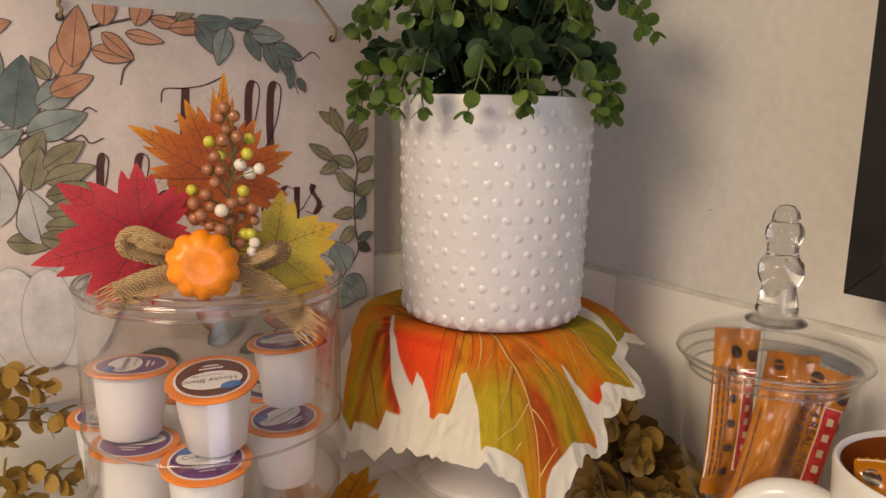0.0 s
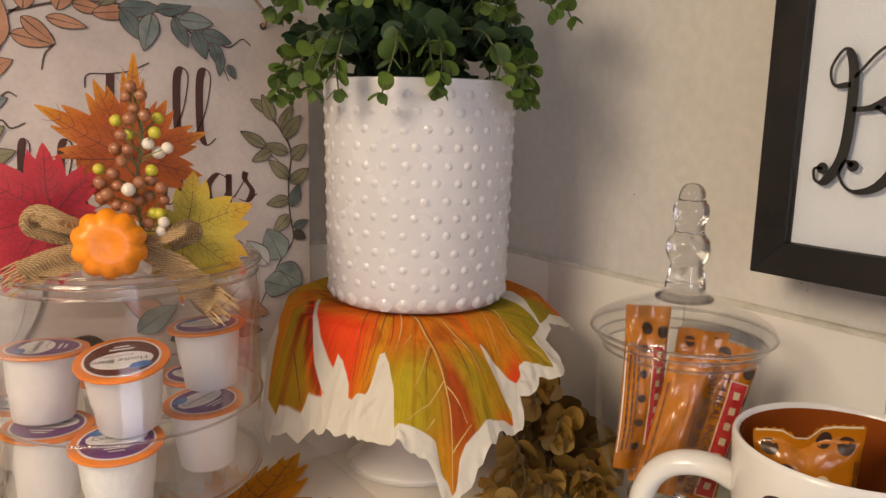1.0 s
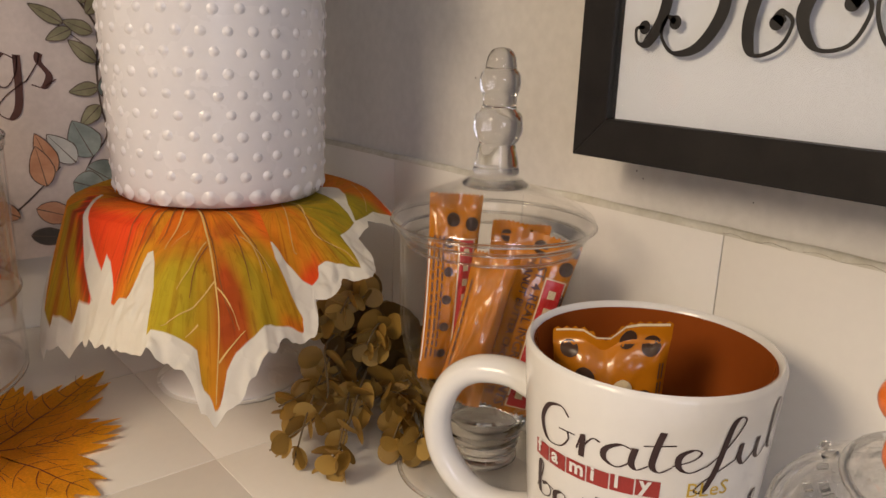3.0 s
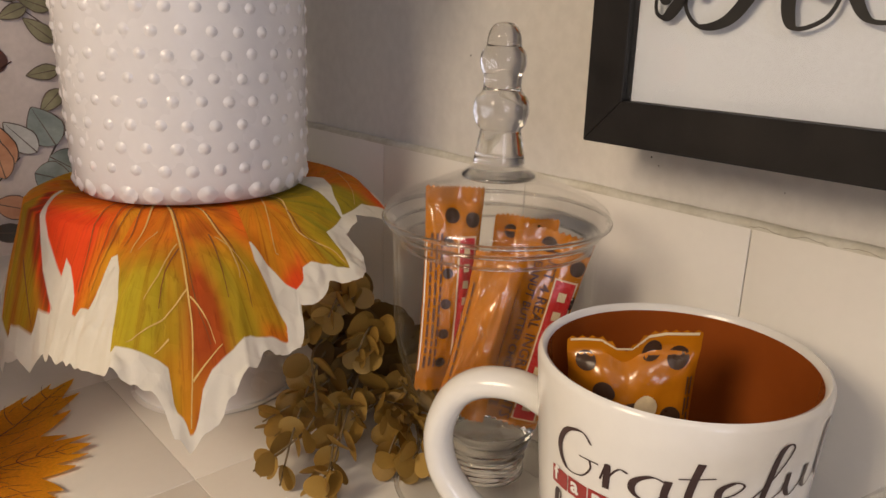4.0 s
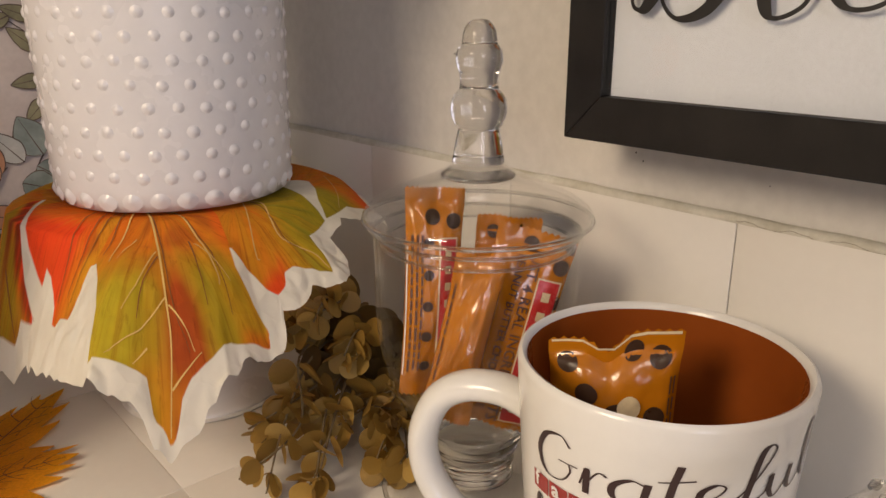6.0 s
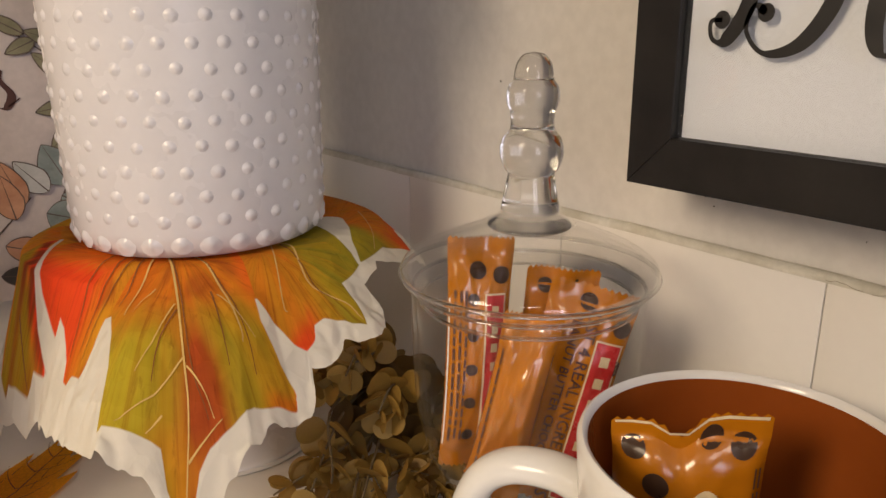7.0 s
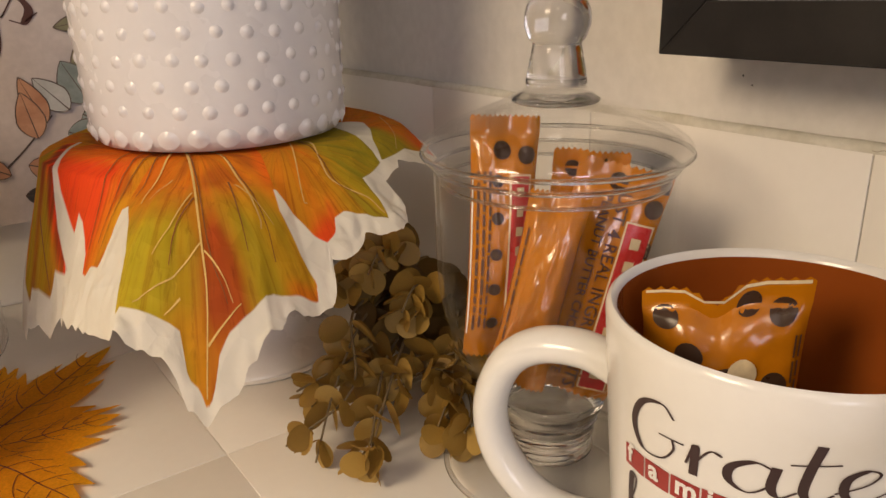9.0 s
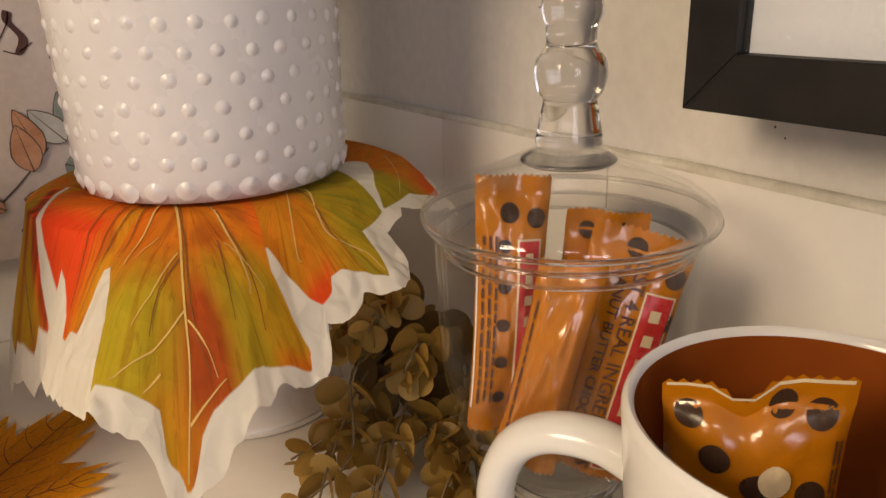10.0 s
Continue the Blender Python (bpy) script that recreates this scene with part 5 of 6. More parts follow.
purple_pod = pod(M_PURPLE, "Colombian", "Ground Coffee", "white coffee pod with orange rim and purple label")
brown_pod = pod(M_DARKBROWN, "House Blend", "Ground Coffee", "white coffee pod with orange rim and brown label")
zb, zt = CAN_Z + 0.0022, CAN_Z + 0.0488
purple_pod.matrix_world = pose(.297, .531, zb + 0.0012, 5, 0, -14)
brown_pod.matrix_world = pose(.3065, .5385, zt + 0.0045, -11, 3, 166)
for x, y, z, rx, ry, rz in ((.2655, .578, zb, 0, 2, -30), (.3625, .566, zb, 0, -3, 25), (.262, .632, zb, 0, 0, 60), (.322, .650, zb, 0, 0, 200), (.374, .622, zb, 0, 0, 130), (.2665, .586, zt + 0.0005, 2, 3, 70), (.3755, .592, zt - 0.0012, -1, -3, -10)):
    copy_thing(purple_pod, pose(x, y, z, rx, ry, rz))

# ---- autumn pick on the canister's lid ----
PICK = Vector((.3000, .5325, 1.0975))
RIGHT, UP, BACK = Vector((.955, -.297, 0)), Vector((0, .12, .993)), Vector((.297, .948, -.1))
PX = 0.000345


def pick_place(px, py, depth=0.0):
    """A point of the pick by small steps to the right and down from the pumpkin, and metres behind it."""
    return PICK + RIGHT * (px - 360) * PX - UP * (py - 473) * PX + BACK * depth


pick_top = thing("autumn_pick", 0, 0, 0, "autumn pick with cloth leaves, berries, burlap bow and small pumpkin", "decoration")


def pick_leaf(cx, cy, depth, tips, mat, label, seed, teeth=1):
    maple("cloth_leaf", pick_top, lambda x, y, h: pick_place(cx + x / PX, cy - y / PX, depth - h), [((x - cx) * PX, (cy - y) * PX) for x, y in tips], mat, label, seed, teeth, True, 0.007, 0.92)


pick_leaf(400, 330, 0.030, [(415, 138), (346, 192), (250, 238), (262, 330), (529, 281), (464, 222), (420, 460), (515, 360)], M_LORANGE, "burnt orange cloth leaf", 2, 1)
pick_leaf(268, 425, 0.022, [(92, 470), (138, 336), (262, 302), (345, 350), (350, 430), (272, 548), (178, 562)], M_LRED, "crimson cloth leaf", 5)
pick_leaf(478, 455, 0.020, [(500, 350), (597, 412), (578, 542), (462, 588), (415, 540), (415, 430)], M_LYELLOW, "mottled yellow cloth leaf", 7)

M_PUMPKIN = varied("pumpkin_resin", (0.74, 0.21, 0.003), (0.84, 0.27, 0.005), 50.0, 400.0, 0.4, 0.15, 0.0006)
bm = bmesh.new()
rows = []
for i in range(17):
    t = math.pi * i / 16
    row = []
    for k in range(60):
        a = 2 * math.pi * k / 60
        lobes = 1 - 0.11 * abs(math.cos(5 * a)) ** 5 * math.sin(t) ** 0.6
        r = 0.0205 * math.sin(t) ** 0.85 * lobes * (1 + 0.015 * noise.noise(Vector((math.cos(a), math.sin(a), t)) * 3))
        h = 0.0135 * math.cos(t) - (0.004 if i < 3 else 0) * (1 - i / 3)
        row.append(bm.verts.new(PICK - BACK * (0.008 + h) + RIGHT * r * math.cos(a) + UP * r * math.sin(a)))
    rows.append(row)
for r0, r1 in zip(rows, rows[1:]):
    for k in range(60):
        bm.faces.new((r0[k], r0[(k + 1) % 60], r1[(k + 1) % 60], r1[k]))
bmesh.ops.remove_doubles(bm, verts=bm.verts[:], dist=0.00005)
world_part("pumpkin", bm, M_PUMPKIN, pick_top, "small glossy orange pumpkin")


def burlap_material():
    m, nt, b = shader("burlap", 0.9, 0.0, 0.2)
    c = nt.nodes.new("ShaderNodeTexCoord")
    n = noise_node(nt, 300.0, 3.0)
    w1 = add(nt, "ShaderNodeTexWave", Scale=330.0, Distortion=2.5); w1.bands_direction = "DIAGONAL"
    w2 = add(nt, "ShaderNodeTexWave", Scale=330.0, Distortion=2.5); w2.bands_direction = "Z"
    for w in (w1, w2):
        nt.links.new(c.outputs["Object"], w.inputs["Vector"])
    mul = nt.nodes.new("ShaderNodeMath"); mul.operation = "MULTIPLY"
    nt.links.new(w1.outputs["Fac"], mul.inputs[0]); nt.links.new(w2.outputs["Fac"], mul.inputs[1])
    col = ramp(nt, mul.outputs[0], [(0.02, (0.24, 0.15, 0.07)), (0.3, (0.50, 0.34, 0.17)), (0.9, (0.62, 0.45, 0.25))]).outputs["Color"]
    nt.links.new(col, b.inputs["Base Color"])
    bump(nt, b, mul.outputs[0], 0.7, 0.0012)
    return m


M_BURLAP = burlap_material()
M_JUTE = varied("jute_strand", (0.40, 0.25, 0.11), (0.55, 0.38, 0.19), 300.0, 900.0, 0.9, 0.3, 0.0005)


def burlap_strip(pts, width, fray):
    rng = random.Random(len(pts) + int(pts[0][0]))
    line = smooth_line([pick_place(x, y, d) for x, y, d in pts], 8)
    bm = bmesh.new()
    prev = None
    for n, p in enumerate(line):
        d = (line[min(n + 1, len(line) - 1)] - line[max(n - 1, 0)]).normalized()
        side = d.cross(BACK).normalized()
        f = n / (len(line) - 1)
        w = width * (0.55 + 0.45 * min(1, f * 2.2))
        row = [bm.verts.new(p + side * w * (k / 6 - 0.5) - BACK * 0.002 * math.sin(math.pi * k / 3) + BACK * 0.0006 * rng.uniform(-1, 1)) for k in range(7)]
        if prev:
            for k in range(6):
                bm.faces.new((prev[k], prev[k + 1], row[k + 1], row[k]))
        prev = row
    strip = world_part("burlap_ribbon", bm, M_BURLAP, pick_top, "woven natural burlap ribbon")
    if fray:
        bm = bmesh.new()
        for k in range(16):
            a = line[-1] + side * width * (k / 15 - 0.5)
            e = a + d * rng.uniform(0.006, 0.013) + side * rng.uniform(-0.002, 0.002) - BACK * rng.uniform(-0.002, 0.002)
            tube(bm, smooth_line([a - d * 0.002, a.lerp(e, 0.5) + side * rng.uniform(-0.001, 0.001), e], 3), 0.00035, 5)
        v = world_part("frayed_thread", bm, M_JUTE, strip, "", "stuff")


burlap_strip([(345, 480, .004), (315, 492, .000), (270, 502, -.002), (225, 520, -.002)], 0.016, True)
burlap_strip([(400, 480, .004), (440, 505, .002), (480, 540, .000), (520, 580, -.004)], 0.0165, True)
burlap_strip([(345, 455, .006), (300, 440, -.004), (262, 425, -.004), (245, 440, .006), (285, 455, .010), (340, 465, .010)], 0.014, False)
burlap_strip([(400, 470, .006), (440, 468, -.002), (480, 450, -.003), (492, 462, .008), (450, 480, .010)], 0.010, False)

BERRY = {"brown": varied("copper_berry", (0.22, 0.075, 0.03), (0.36, 0.15, 0.07), 200.0, 900.0, 0.35, 0.15, 0.0003, coat=0.3), "yellow": varied("yellow_berry", (0.42, 0.38, 0.03), (0.55, 0.50, 0.05), 200.0, 900.0, 0.35, 0.1, 0.0003), "white": varied("cream_berry", (0.62, 0.55, 0.46), (0.72, 0.66, 0.58), 200.0, 900.0, 0.35, 0.1, 0.0003)}
rng = random.Random(21)
berry_mesh = {}
for key, mt in BERRY.items():
    bm = bmesh.new()
    lathe(bm, [(0, 1), (.38, .92), (.72, .70), (.94, .34), (1, 0), (.94, -.34), (.72, -.7), (.38, -.92), (.12, -1.05), (0, -1.0)], 14)
    berry_mesh[key] = finish(bm, "berry", mt)
spine = smooth_line([pick_place(408, 455, .012), pick_place(404, 380, .006), pick_place(420, 300, .002), pick_place(412, 215, .004)], 10)
bm = bmesh.new()
tube(bm, spine, 0.0010, 6, 0.6)
heads = [(410, 215), (425, 228), (402, 230), (412, 250), (428, 262), (448, 264), (383, 270), (405, 268), (430, 308), (460, 315), (445, 322), (378, 316), (388, 338), (400, 292), (432, 352), (395, 384), (372, 358), (352, 372), (362, 392), (378, 378), (412, 372), (430, 368), (445, 382), (350, 350), (425, 395), (448, 402), (375, 410), (392, 416), (352, 398), (440, 425), (430, 425), (445, 440), (440, 455), (420, 440), (408, 402), (398, 318), (442, 290), (390, 295)]
for n, (x, y) in enumerate(heads):
    p = pick_place(x, y, rng.uniform(-.006, .006))
    near = min(spine, key=lambda q: (q - p - UP * -0.01).length)
    tube(bm, [near, near.lerp(p, 0.6) - BACK * 0.002, p], 0.0004, 5)
    ob = new("berry", berry_mesh["white" if n in (8, 9, 10, 15, 31, 32) else "yellow" if n in (6, 5, 13, 14, 29, 30, 23, 36) else "brown"])
    ob.parent = pick_top
    ob.matrix_basis = Matrix.Translation(p) @ pose(0, 0, 0, rng.uniform(0, 360), rng.uniform(0, 360)) @ Matrix.Scale(rng.uniform(.0032, .0040), 4)
v = world_part("berry_stem", bm, varied("berry_stem", (0.08, 0.11, 0.03), (0.14, 0.17, 0.06), 200.0, 900.0, 0.6, 0.1, 0.0003), pick_top)

# ---- snack bars ----
M_FOIL = varied("orange_wrapper", (0.38, 0.13, 0.004), (0.52, 0.18, 0.006), 40.0, 120.0, 0.21, 0.25, 0.0014, 0.5, 0.5)
M_DOT = paint("wrapper_dot", (0.055, 0.028, 0.016), 0.3)
M_PANEL = paint("wrapper_red", (0.55, 0.035, 0.035), 0.3)
M_CREAM = paint("wrapper_cream", (0.75, 0.62, 0.40), 0.35)
M_WRAPINK = paint("wrapper_ink", (0.10, 0.04, 0.02), 0.4)


def wrapper(label, m, W, L, T, seed, dots=(), panel=None, bars=(), lines=(), nut=None, dip=0.0, strip=None):
    """A sealed foil wrapper with crimped ends: x across, z along, its front to -y."""
    rng = random.Random(seed)
    top = new("snack_bar"); top.empty_display_size = 0.01
    top.matrix_world = m
    tagged(top, label, "snack bar", "orange snack bars")

    def surf(u, v, side=1, lift=0.0):
        body = max(0.0, min(1.0, (v - 0.085) / 0.83))
        full = math.sin(math.pi * body) ** 0.45 if 0 < body < 1 else 0.0
        y = T / 2 * full * max(0.0, 1 - abs(u) ** 2.4) ** 0.62
        q = Vector((u * 2.6, v * 6.0, seed * 3.1 + side))
        end = math.exp(-min(v, 1 - v) / 0.16)
        y += (noise.noise(q) * 0.0013 + noise.noise(q * 2.7) * 0.0011 * (0.4 + end)) * (0.25 + full) * (1 - abs(u) ** 6)
        w = W / 2 * (1 - 0.05 * full + 0.03 * end)
        z = L * v
        if dip:
            z += dip * max(0, (v - 0.7) / 0.3) * (-math.exp(-((u + 0.10) / 0.22) ** 2) + 0.75 * u)
        wave = 0.0016 * math.sin(u * 5 + seed) * end
        return Vector((w * u, -side * (y + lift + 0.00035 * (1 - u ** 8)) + wave, z))
    nu, nv = 26, 44
    bm = bmesh.new()
    grids = []
    for side in (1, -1):
        g = []
        for j in range(nv + 1):
            row = []
            for i in range(nu + 1):
                p = surf(2 * i / nu - 1, j / nv, side)
                if j in (0, nv):
                    p.z += (0.0011 if i % 2 else -0.0004) * (1 if j else -1)
                row.append(bm.verts.new(p))
            g.append(row)
        grids.append(g)
        for j in range(nv):
            for i in range(nu):
                bm.faces.new((g[j][i], g[j][i + 1], g[j + 1][i + 1], g[j + 1][i]))
    bmesh.ops.remove_doubles(bm, verts=bm.verts[:], dist=0.00012)
    part("wrapper", bm, M_FOIL, top)

    def on(x, z, lift):
        return surf(max(-0.98, min(0.98, x / (W / 2))), max(0.0, min(1.0, z / L)), 1, lift)

    def blob(cx, cz, r, mat, name, lift, squash=1.0):
        bm = bmesh.new()
        rows = [[bm.verts.new(on(cx, cz, lift))]]
        for q in (0.35, 0.7, 1.0):
            rows.append([bm.verts.new(on(cx + r * q * math.cos(k * math.pi / 9), cz + r * q * squash * math.sin(k * math.pi / 9), lift)) for k in range(18)])
        for r0, r1 in zip(rows, rows[1:]):
            for k in range(18):
                bm.faces.new(list(dict.fromkeys([r0[k % len(r0)], r0[(k + 1) % len(r0)], r1[(k + 1) % 18], r1[k]])))
        part(name, bm, mat, top)

    def block(x0, z0, x1, z1, mat, name, lift):
        bm = bmesh.new()
        nx, nz = 8, 30
        g = [[bm.verts.new(on(x0 + (x1 - x0) * i / nx, z0 + (z1 - z0) * j / nz, lift)) for i in range(nx + 1)] for j in range(nz + 1)]
        for j in range(nz):
            for i in range(nx):
                bm.faces.new((g[j][i], g[j][i + 1], g[j + 1][i + 1], g[j + 1][i]))
        part(name, bm, mat, top)
    for cx, cz, r in dots:
        blob(cx, cz, r, M_DOT, "printed_dot", 0.0004)
    if nut and dip:
        block(-W * 0.475, L - 0.0011, W * 0.475, L, M_CREAM, "seal_edge", 0.0003)
    if strip:
        block(*strip, M_WHITE, "label_edge", 0.0004)
    if panel:
        x0, z0, x1, z1 = panel
        block(x0 - 0.0008, z0 - 0.0008, x1 + 0.0008, z1 + 0.0008, M_CREAM, "panel_border", 0.0004)
        block(x0, z0, x1, z1, M_PANEL, "red_panel", 0.0007)
        bm = bmesh.new()
        step = (z1 - z0) / 7.5
        for k in range(7):
            zc = z1 - step * (k + 0.75)
            for a0, b0, a1, b1 in ((0.30, -0.27, 0.70, 0.20),):
                flat_shape(bm, rect(x0 + (x1 - x0) * a0, zc + step * b0, x0 + (x1 - x0) * a1, zc + step * b1, 3), lambda a, b: on(a, b, 0.0010))
        part("panel_bars", bm, M_CREAM, top)
    for words, x, z, size in lines:
        bm = bmesh.new()
        typed(bm, words, lambda a, b: on(x + b, z - a, 0.0007), size, 0.00008)
        part("wrapper_text", bm, M_WRAPINK, top)
    for x0, z0, x1, z1, rows in bars:
        bm = bmesh.new()
        for k in range(rows):
            x = x0 + (x1 - x0) * (k + 0.25) / rows
            z = z1
            while z > z0 + 0.003:
                step = rng.uniform(0.003, 0.008)
                flat_shape(bm, [(x, z), (x + (x1 - x0) / rows * 0.45, z), (x + (x1 - x0) / rows * 0.45, max(z - step, z0)), (x, max(z - step, z0))], lambda a, b: on(a, b, 0.0006))
                z -= step + 0.0012
        part("text_bars", bm, M_WRAPINK, top)
    if nut:
        cx, cz, r = nut
        blob(cx - r * 1.0, cz - r * 0.5, r * 1.1, M_DOT, "printed_chocolate", 0.0005, 0.8)
        blob(cx - r * 0.2, cz - r * 1.5, r * 1.0, M_DOT, "printed_chocolate", 0.0006, 0.7)
        blob(cx, cz, r, M_CREAM, "printed_nut", 0.0008)
    return top


def leaning(bottom, to, facing, shift=0.0):
    """A pose with z from bottom towards to and -y turned to the facing direction."""
    z = (Vector(to) - Vector(bottom)).normalized()
    y = -(Vector(facing) - z * Vector(facing).dot(z)).normalized()
    x = y.cross(z)
    m = Matrix((x, y, z)).transposed().to_4x4()
    return Matrix.Translation(Vector(bottom)) @ m


wrapper("orange foil snack bar with red panel standing in the glass jar", leaning((.5800, .3722, .949), (.5920, .3800, 1.053), (-.45, -.89, .1)), 0.030, 0.107, 0.016, 1,
        dots=[(-.004, .016, .0028), (-.004, .032, .0028), (-.004, .048, .0028), (-.004, .064, .0028), (-.004, .080, .0028), (-.002, .093, .004), (.009, .091, .004)], panel=(.002, .018, .0105, .082), bars=[(-.0135, .012, -.0062, .084, 3)], strip=(-.0150, .010, -.0142, .080))
wrapper("plain orange back of a foil snack bar in the jar", leaning((.5735, .3525, .944), (.5955, .3475, 1.030), (-.75, -.64, .1)), 0.025, 0.086, 0.017, 2, bars=[(-.0105, .012, -.0085, .070, 1)], strip=None, dip=0.002)
wrapper("orange foil snack bar with red panel leaning in the jar", leaning((.597, .3470, .936), (.6275, .3420, 1.032), (-.72, -.69, .12)), 0.040, 0.103, 0.013, 3,
        dots=[(.0155, .088, .0042), (-.002, .096, .004), (.0175, .070, .0035), (.018, .098, .003)], panel=(.0065, .004, .0175, .080), lines=[("JUST 4 REAL INGREDIENTS", -.0005, .094, .0078), ("PEANUT BUTTER CHOCOLATE", -.0068, .090, .0060)], bars=[(-.0190, .030, -.0100, .078, 2)])
wrapper("crumpled orange snack bar at the back of the jar", leaning((.622, .372, .942), (.628, .362, 1.038), (-.6, -.8, .1)), 0.034, 0.096, 0.012, 4, dots=[(.008, .082, .004), (-.008, .088, .0035), (.011, .066, .0035)])
wrapper("short orange snack bar lying low in the jar", leaning((.583, .3790, .9500), (.612, .3440, .9480), (-.70, -.66, .30)), 0.024, 0.050, 0.014, 5, dots=[(.004, .043, .0042), (-.006, .016, .0035), (.008, .028, .003)], panel=(.004, .046, .010, .056), nut=(-.002, .018, .0035))
wrapper("glossy orange snack bar with brown dots standing in the mug", leaning((.5980, .2705, .909), (.6030, .2745, 1.007), (-.80, -.58, .12)), 0.055, 0.0985, 0.024, 6,
        dots=[(-.0195, .088, .0045), (-.0110, .075, .0050), (-.020, .060, .0046), (.0185, .066, .0046), (.019, .089, .0044), (.008, .092, .0040), (.019, .042, .0050), (-.012, .044, .0046)], panel=(.011, .028, .0195, .052), lines=[("NUTS", .001, .058, .0062)], bars=[(.0235, .036, .0265, .082, 2)], nut=(.0075, .070, .0050), dip=0.007)

# ---- candy dish with orange berries ----
DISH = (0.5705, 0.1080)
LID_UP = 0.036


def candy_dish():
    top = thing("candy_dish", *DISH, COUNTER + 0.001, "pressed clear glass candy dish with patterned lid", "dish")
    bm = bmesh.new()
    lathe(bm, [(0, 0.004), (0.034, 0.002), (0.040, 0.0), (0.039, 0.004), (0.020, 0.014), (0.018, 0.026), (0.036, 0.036), (0.050, 0.054), (0.056, 0.080), (0.058, 0.102), (0.0565, 0.104), (0.0545, 0.102), (0.052, 0.080), (0.046, 0.056), (0.034, 0.042), (0, 0.038)], 64)
    part("bowl", bm, M_GLASS, top)
    bm = bmesh.new()
    seg, rows = 120, 34
    last = None
    outline = [(r, z + LID_UP) for r, z in smooth2([(0.0600, 0.0700), (0.0605, 0.0735), (0.0560, 0.0800), (0.0430, 0.0880), (0.0400, 0.0905), (0.0360, 0.0935), (0.0240, 0.0985), (0.0120, 0.1010), (0.0, 0.1015)], 5)]
    for n, (r, z) in enumerate(outline):
        row = []
        for k in range(seg):
            a = 2 * math.pi * k / seg
            cut = 1 if math.sin(14 * a) * math.sin(n * 1.15) > 0.12 else 0
            band = 1 if 0.012 < r < 0.056 and not 0.038 < r < 0.044 else 0
            row.append(bm.verts.new((r * math.cos(a), r * math.sin(a), z + 0.0014 * cut * band)))
        if last:
            for k in range(seg):
                bm.faces.new((last[k], last[(k + 1) % seg], row[(k + 1) % seg], row[k]))
        last = row
    under = [[bm.verts.new((max(r - 0.002, 0.0) * math.cos(2 * math.pi * k / seg), max(r - 0.002, 0.0) * math.sin(2 * math.pi * k / seg), z - 0.0032)) for k in range(seg)] for r, z in outline[2:]]
    for r0, r1 in zip(under, under[1:]):
        for k in range(seg):
            bm.faces.new((r0[k], r0[(k + 1) % seg], r1[(k + 1) % seg], r1[k]))
    lid = part("lid", bm, M_GLASS, top, "cut glass lid with square facets")
    for rad, z, r in ((0.0600, 0.0718, 0.0020), (0.0415, 0.0898, 0.0016)):
        bm = bmesh.new(); ring(bm, rad, z + LID_UP, r, 96); part("bead", bm, M_SEAM, lid)
    chips = bmesh.new()
    rng = random.Random(8)
    for k in range(110):
        a, q = rng.uniform(0, 6.283), rng.choice((0.047, 0.051, 0.0545, 0.018, 0.024, 0.030))
        z = float(np.interp(q, [p[0] for p in reversed(outline)], [p[1] for p in reversed(outline)]))
        m = Matrix.Translation((q * math.cos(a), q * math.sin(a), z + 0.0002)) @ pose(0, 0, 0, rng.uniform(-22, 22), 24, math.degrees(a))
        w = rng.uniform(0.0012, 0.0021)
        box(chips, (-w, -w * 1.2, -0.0006), (w, w * 1.2, 0.0008), 0, m)
    v = part("facet", chips, M_SEAM, lid, "square cut facets", False); v["kind"] = "stuff"


candy_dish()
M_PEARL = varied("pearl_orange", (0.74, 0.13, 0.012), (0.85, 0.22, 0.025), 90.0, 300.0, 0.28, 0.08, 0.0004, 0.6, 0.5)
berries = thing("berry_pick", *DISH, COUNTER + 0.138, "cluster of pearly orange berries lying on the glass lid", "decoration")
bm = bmesh.new()
lathe(bm, [(0, 1.02), (.38, .93), (.72, .70), (.94, .34), (1, 0), (.94, -.34), (.72, -.7), (.38, -.92), (0, -1)], 28)
pearl = finish(bm, "berry", M_PEARL)
bm = bmesh.new()
BERRIES = [(-.0100, .0255, .1530), (-.0160, .0195, .1385), (.0030, .0190, .1455), (.0090, .0090, .1560), (.0180, .0140, .1450), (.0150, -.0030, .1470)]
for x, y, z in ((DISH[0] + a, DISH[1] + b, COUNTER + c) for a, b, c in BERRIES):
    ob = new("berry", pearl)
    ob.parent = berries
    ob.matrix_parent_inverse = berries.matrix_world.inverted()
    ob.matrix_basis = Matrix.Translation((x, y, z)) @ pose(0, 0, 0, x * 9000, y * 9000) @ Matrix.Scale(0.0089, 4)
    tube(bm, smooth_line([(DISH[0] + .012, DISH[1] + .004, COUNTER + .1420), ((x + DISH[0] + .012) / 2, (y + DISH[1] + .004) / 2, z + 0.006), (x, y, z)], 4), 0.0008, 6)
world_part("berry_stem", bm, M_STEM, berries)

# a tumbler near the counter's edge
tumbler = thing("glass_tumbler", .336, .246, COUNTER + 0.001, "clear glass tumbler standing on the counter", "glass")
bm = bmesh.new()
lathe(bm, [(0, 0), (0.031, 0), (0.033, 0.002), (0.0395, 0.108), (0.0388, 0.1095), (0.0378, 0.108), (0.0312, 0.008), (0, 0.006)], 64)
part("body", bm, M_GLASS, tumbler)
bm = bmesh.new(); ring(bm, 0.0386, 0.109, 0.0011, 72); part("lip", bm, M_SEAM, tumbler)

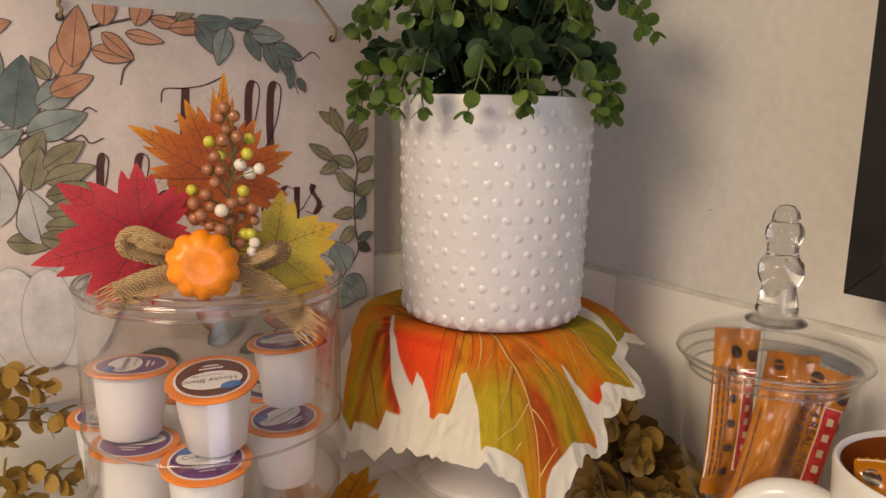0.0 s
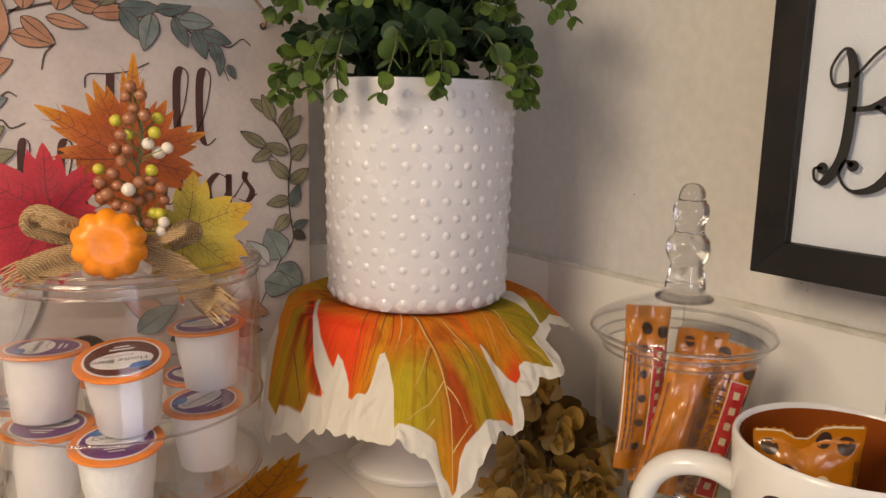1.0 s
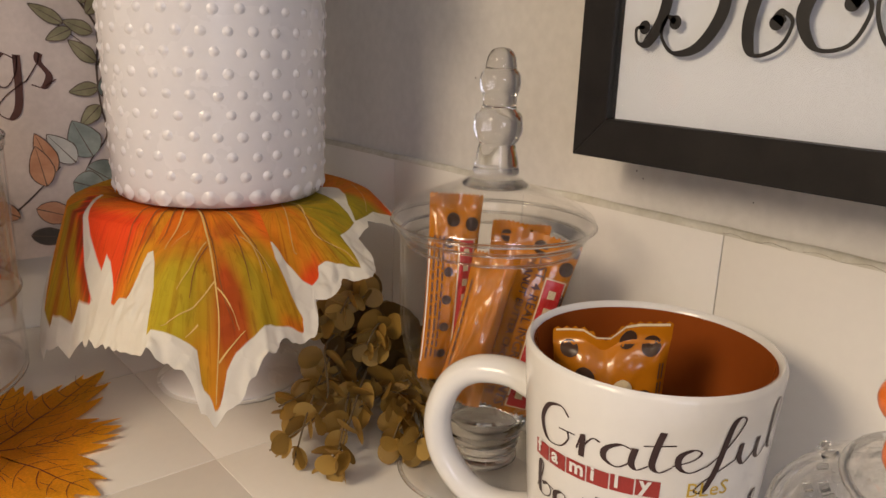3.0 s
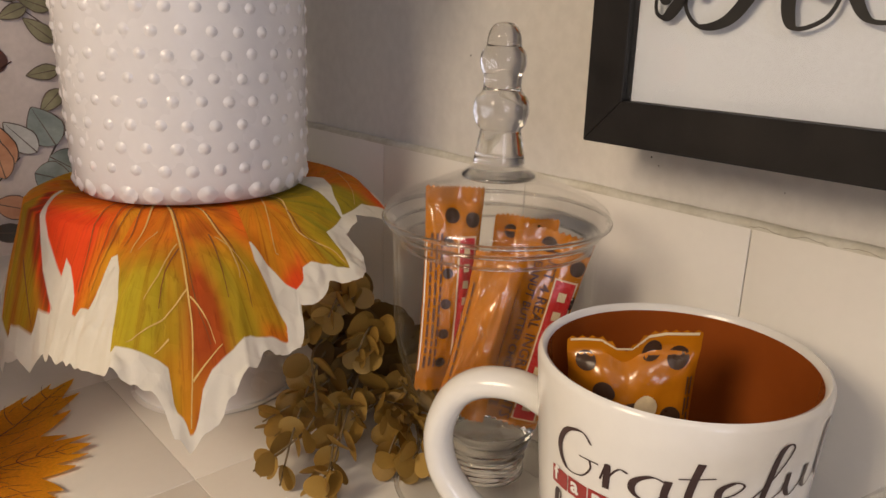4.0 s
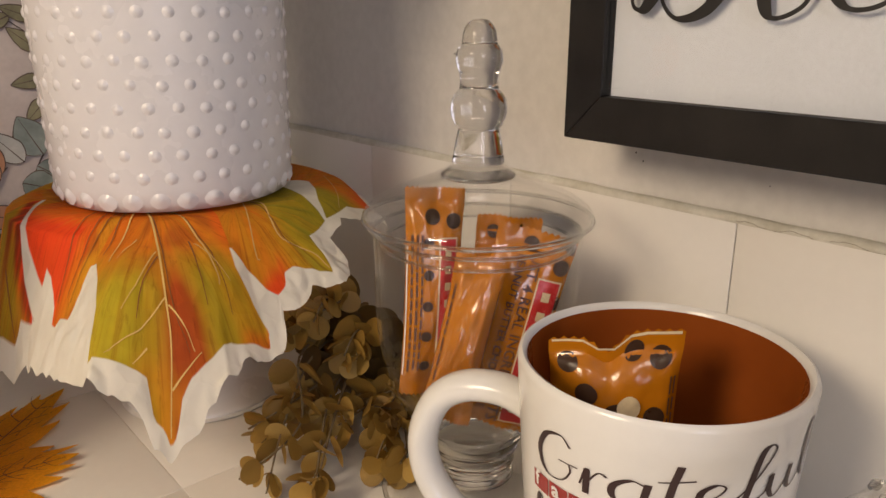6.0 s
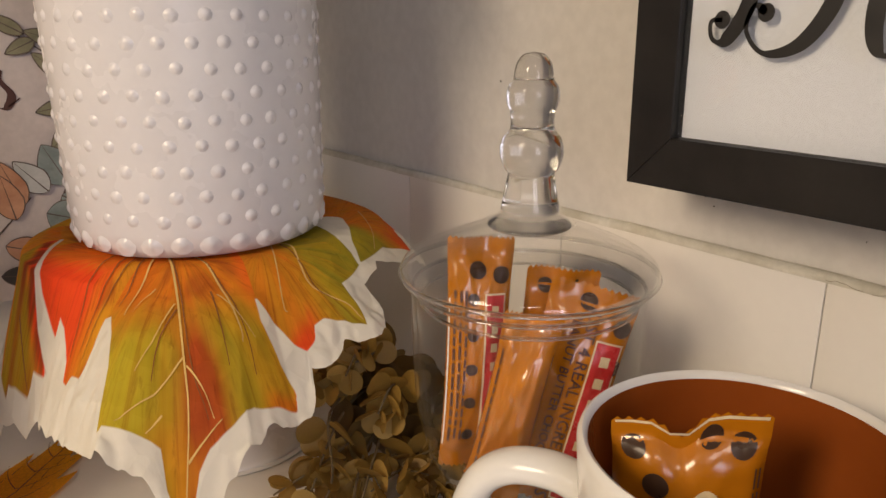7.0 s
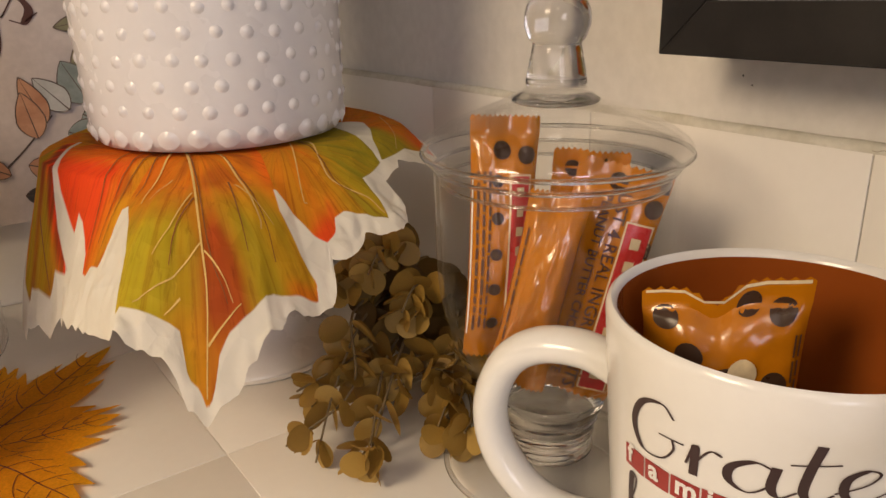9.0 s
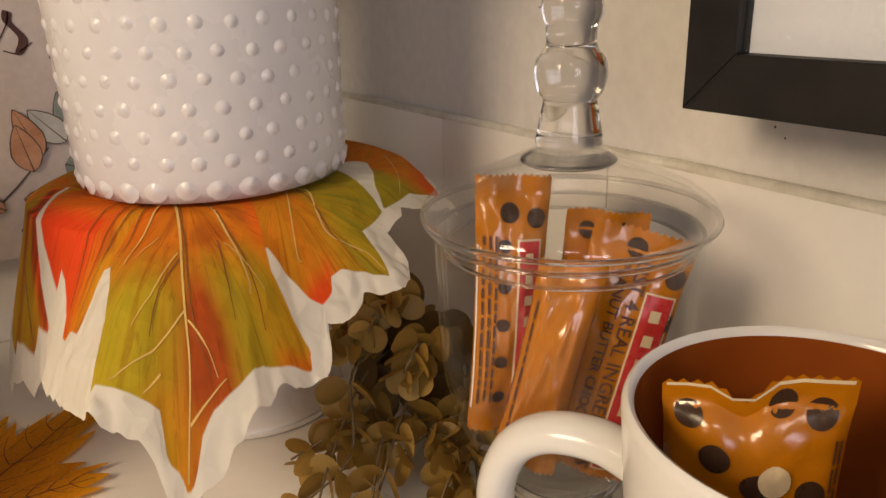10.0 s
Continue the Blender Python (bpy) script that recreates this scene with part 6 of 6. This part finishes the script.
# ---- marks on the wall ----
M_SPECK = paint("dark_speck", (0.03, 0.025, 0.02), 0.8)
for y, z, r in ((.487, 1.113, .0006), (.338, 1.066, .0005), (.333, 1.062, .0004), (.262, 1.060, .0003), (.55, 1.20, .0004)):
    bm = bmesh.new()
    lathe(bm, [(0, 0.0004), (r * 0.8, 0.0003), (r, 0)], 10)
    ob = part("paint_speck", bm, M_SPECK, wall_right)
    ob.matrix_basis = pose(WALL_X - 0.0001, y, z, 0, -90, 0)

# caulk bead over the splashback
M_CAULK = varied("aged_caulk", (0.44, 0.41, 0.33), (0.66, 0.64, 0.58), 50.0, 300.0, 0.6, 0.3, 0.0012)
SPLASH = 1.041
for name, a, b in (("caulk_east", (WALL_X - 0.004, -1.5, SPLASH + 0.0002), (WALL_X - 0.004, WALL_Y - 0.01, SPLASH + 0.0002)), ("caulk_north", (-0.85, WALL_Y - 0.004, SPLASH + 0.0002), (WALL_X - 0.01, WALL_Y - 0.004, SPLASH + 0.0002))):
    bm = bmesh.new()
    A, B = Vector(a), Vector(b)
    n = 160
    tube(bm, [A.lerp(B, k / n) + Vector((0, 0, 0.0007 * noise.noise(A.lerp(B, k / n) * 60))) for k in range(n + 1)], 0.0038, 8)
    structure(name, bm, M_CAULK, "aged uneven caulk bead above the tiles", True)
M_CRACK = paint("dark_crack", (0.30, 0.27, 0.21), 0.8)
bm = bmesh.new()
rng = random.Random(2)
tube(bm, [(WALL_X - 0.0078 + rng.uniform(-.0004, .0004), .273 - 0.0022 * k, SPLASH + 0.0008 + 0.0009 * math.sin(k * 0.6) + rng.uniform(-.0003, .0003)) for k in range(44)], 0.00014, 5)
structure("caulk_crack", bm, M_CRACK, "thin dirty crack along the caulk", True)

# ---- tiles, laid last ----
TILE_SHARED = {}


def tile(parent, x0, y0, x1, y1, z, axis):
    """One glazed tile, its face rounded off at the edges; axis: the way it faces."""
    a, b = round(x1 - x0, 4), round(y1 - y0, 4)
    if a < 0.012 or b < 0.012:
        return
    if (a, b, axis) not in TILE_SHARED:
        bm = bmesh.new()
        if axis == "z":
            box(bm, (0, 0, -0.008), (a, b, 0), 0.0004)
        elif axis == "x":
            box(bm, (0, 0, 0), (0.0075, a, b), 0.0005)
        else:
            box(bm, (0, 0, 0), (a, 0.0075, b), 0.0005)
        TILE_SHARED[(a, b, axis)] = finish(bm, "tile", M_TILE)
    ob = new("tile", TILE_SHARED[(a, b, axis)])
    ob.parent = parent
    j = 0.00015
    if axis == "z":
        ob.matrix_basis = pose(x0, y0, z + random.uniform(-j, j), random.uniform(-.05, .05), random.uniform(-.05, .05))
    elif axis == "x":
        ob.matrix_basis = pose(z, x0, y0, 0, random.uniform(-.12, .12), random.uniform(-.15, .15))
    else:
        ob.matrix_basis = pose(x0, z, y0, random.uniform(-.12, .12), 0, random.uniform(-.15, .15))


bm = bmesh.new(); box(bm, (WALL_X - 0.0065, -1.58, COUNTER - 0.001), (WALL_X - 0.0005, WALL_Y - 0.001, SPLASH - 0.001)); structure("grout_east", bm, M_GROUT, "pale grout between the wall tiles")
bm = bmesh.new(); box(bm, (-0.88, WALL_Y - 0.0065, COUNTER - 0.001), (WALL_X - 0.007, WALL_Y - 0.0005, SPLASH - 0.001)); structure("grout_north", bm, M_GROUT, "pale grout between the wall tiles")
PITCH, JOINT = 0.152, 0.0006
for i in range(-10, 3):
    for j in range(-14, 4):
        x0, y0 = 0.480 + PITCH * i + JOINT / 2, 0.468 + PITCH * j + JOINT / 2
        x1, y1 = min(x0 + PITCH - JOINT, WALL_X - 0.0085), min(y0 + PITCH - JOINT, WALL_Y - 0.0085)
        x0 = max(x0, -0.9 if y0 > 0.15 else 0.10)
        if x1 <= x0 or y1 <= y0 or (y0 < 0.15 and x0 < 0.1):
            continue
        tile(counter, x0, y0, x1, y1, COUNTER, "z")
for j in range(-12, 5):
    y0 = 0.272 + PITCH * j + JOINT / 2
    tile(wall_right, y0, COUNTER + 0.001, min(y0 + PITCH - JOINT, WALL_Y - 0.0085), SPLASH, WALL_X - 0.008, "x")
for i in range(-9, 3):
    x0 = 0.480 + PITCH * i + JOINT / 2
    tile(wall_back, x0, COUNTER + 0.001, min(x0 + PITCH - JOINT, WALL_X - 0.0085), SPLASH, WALL_Y - 0.008, "y")
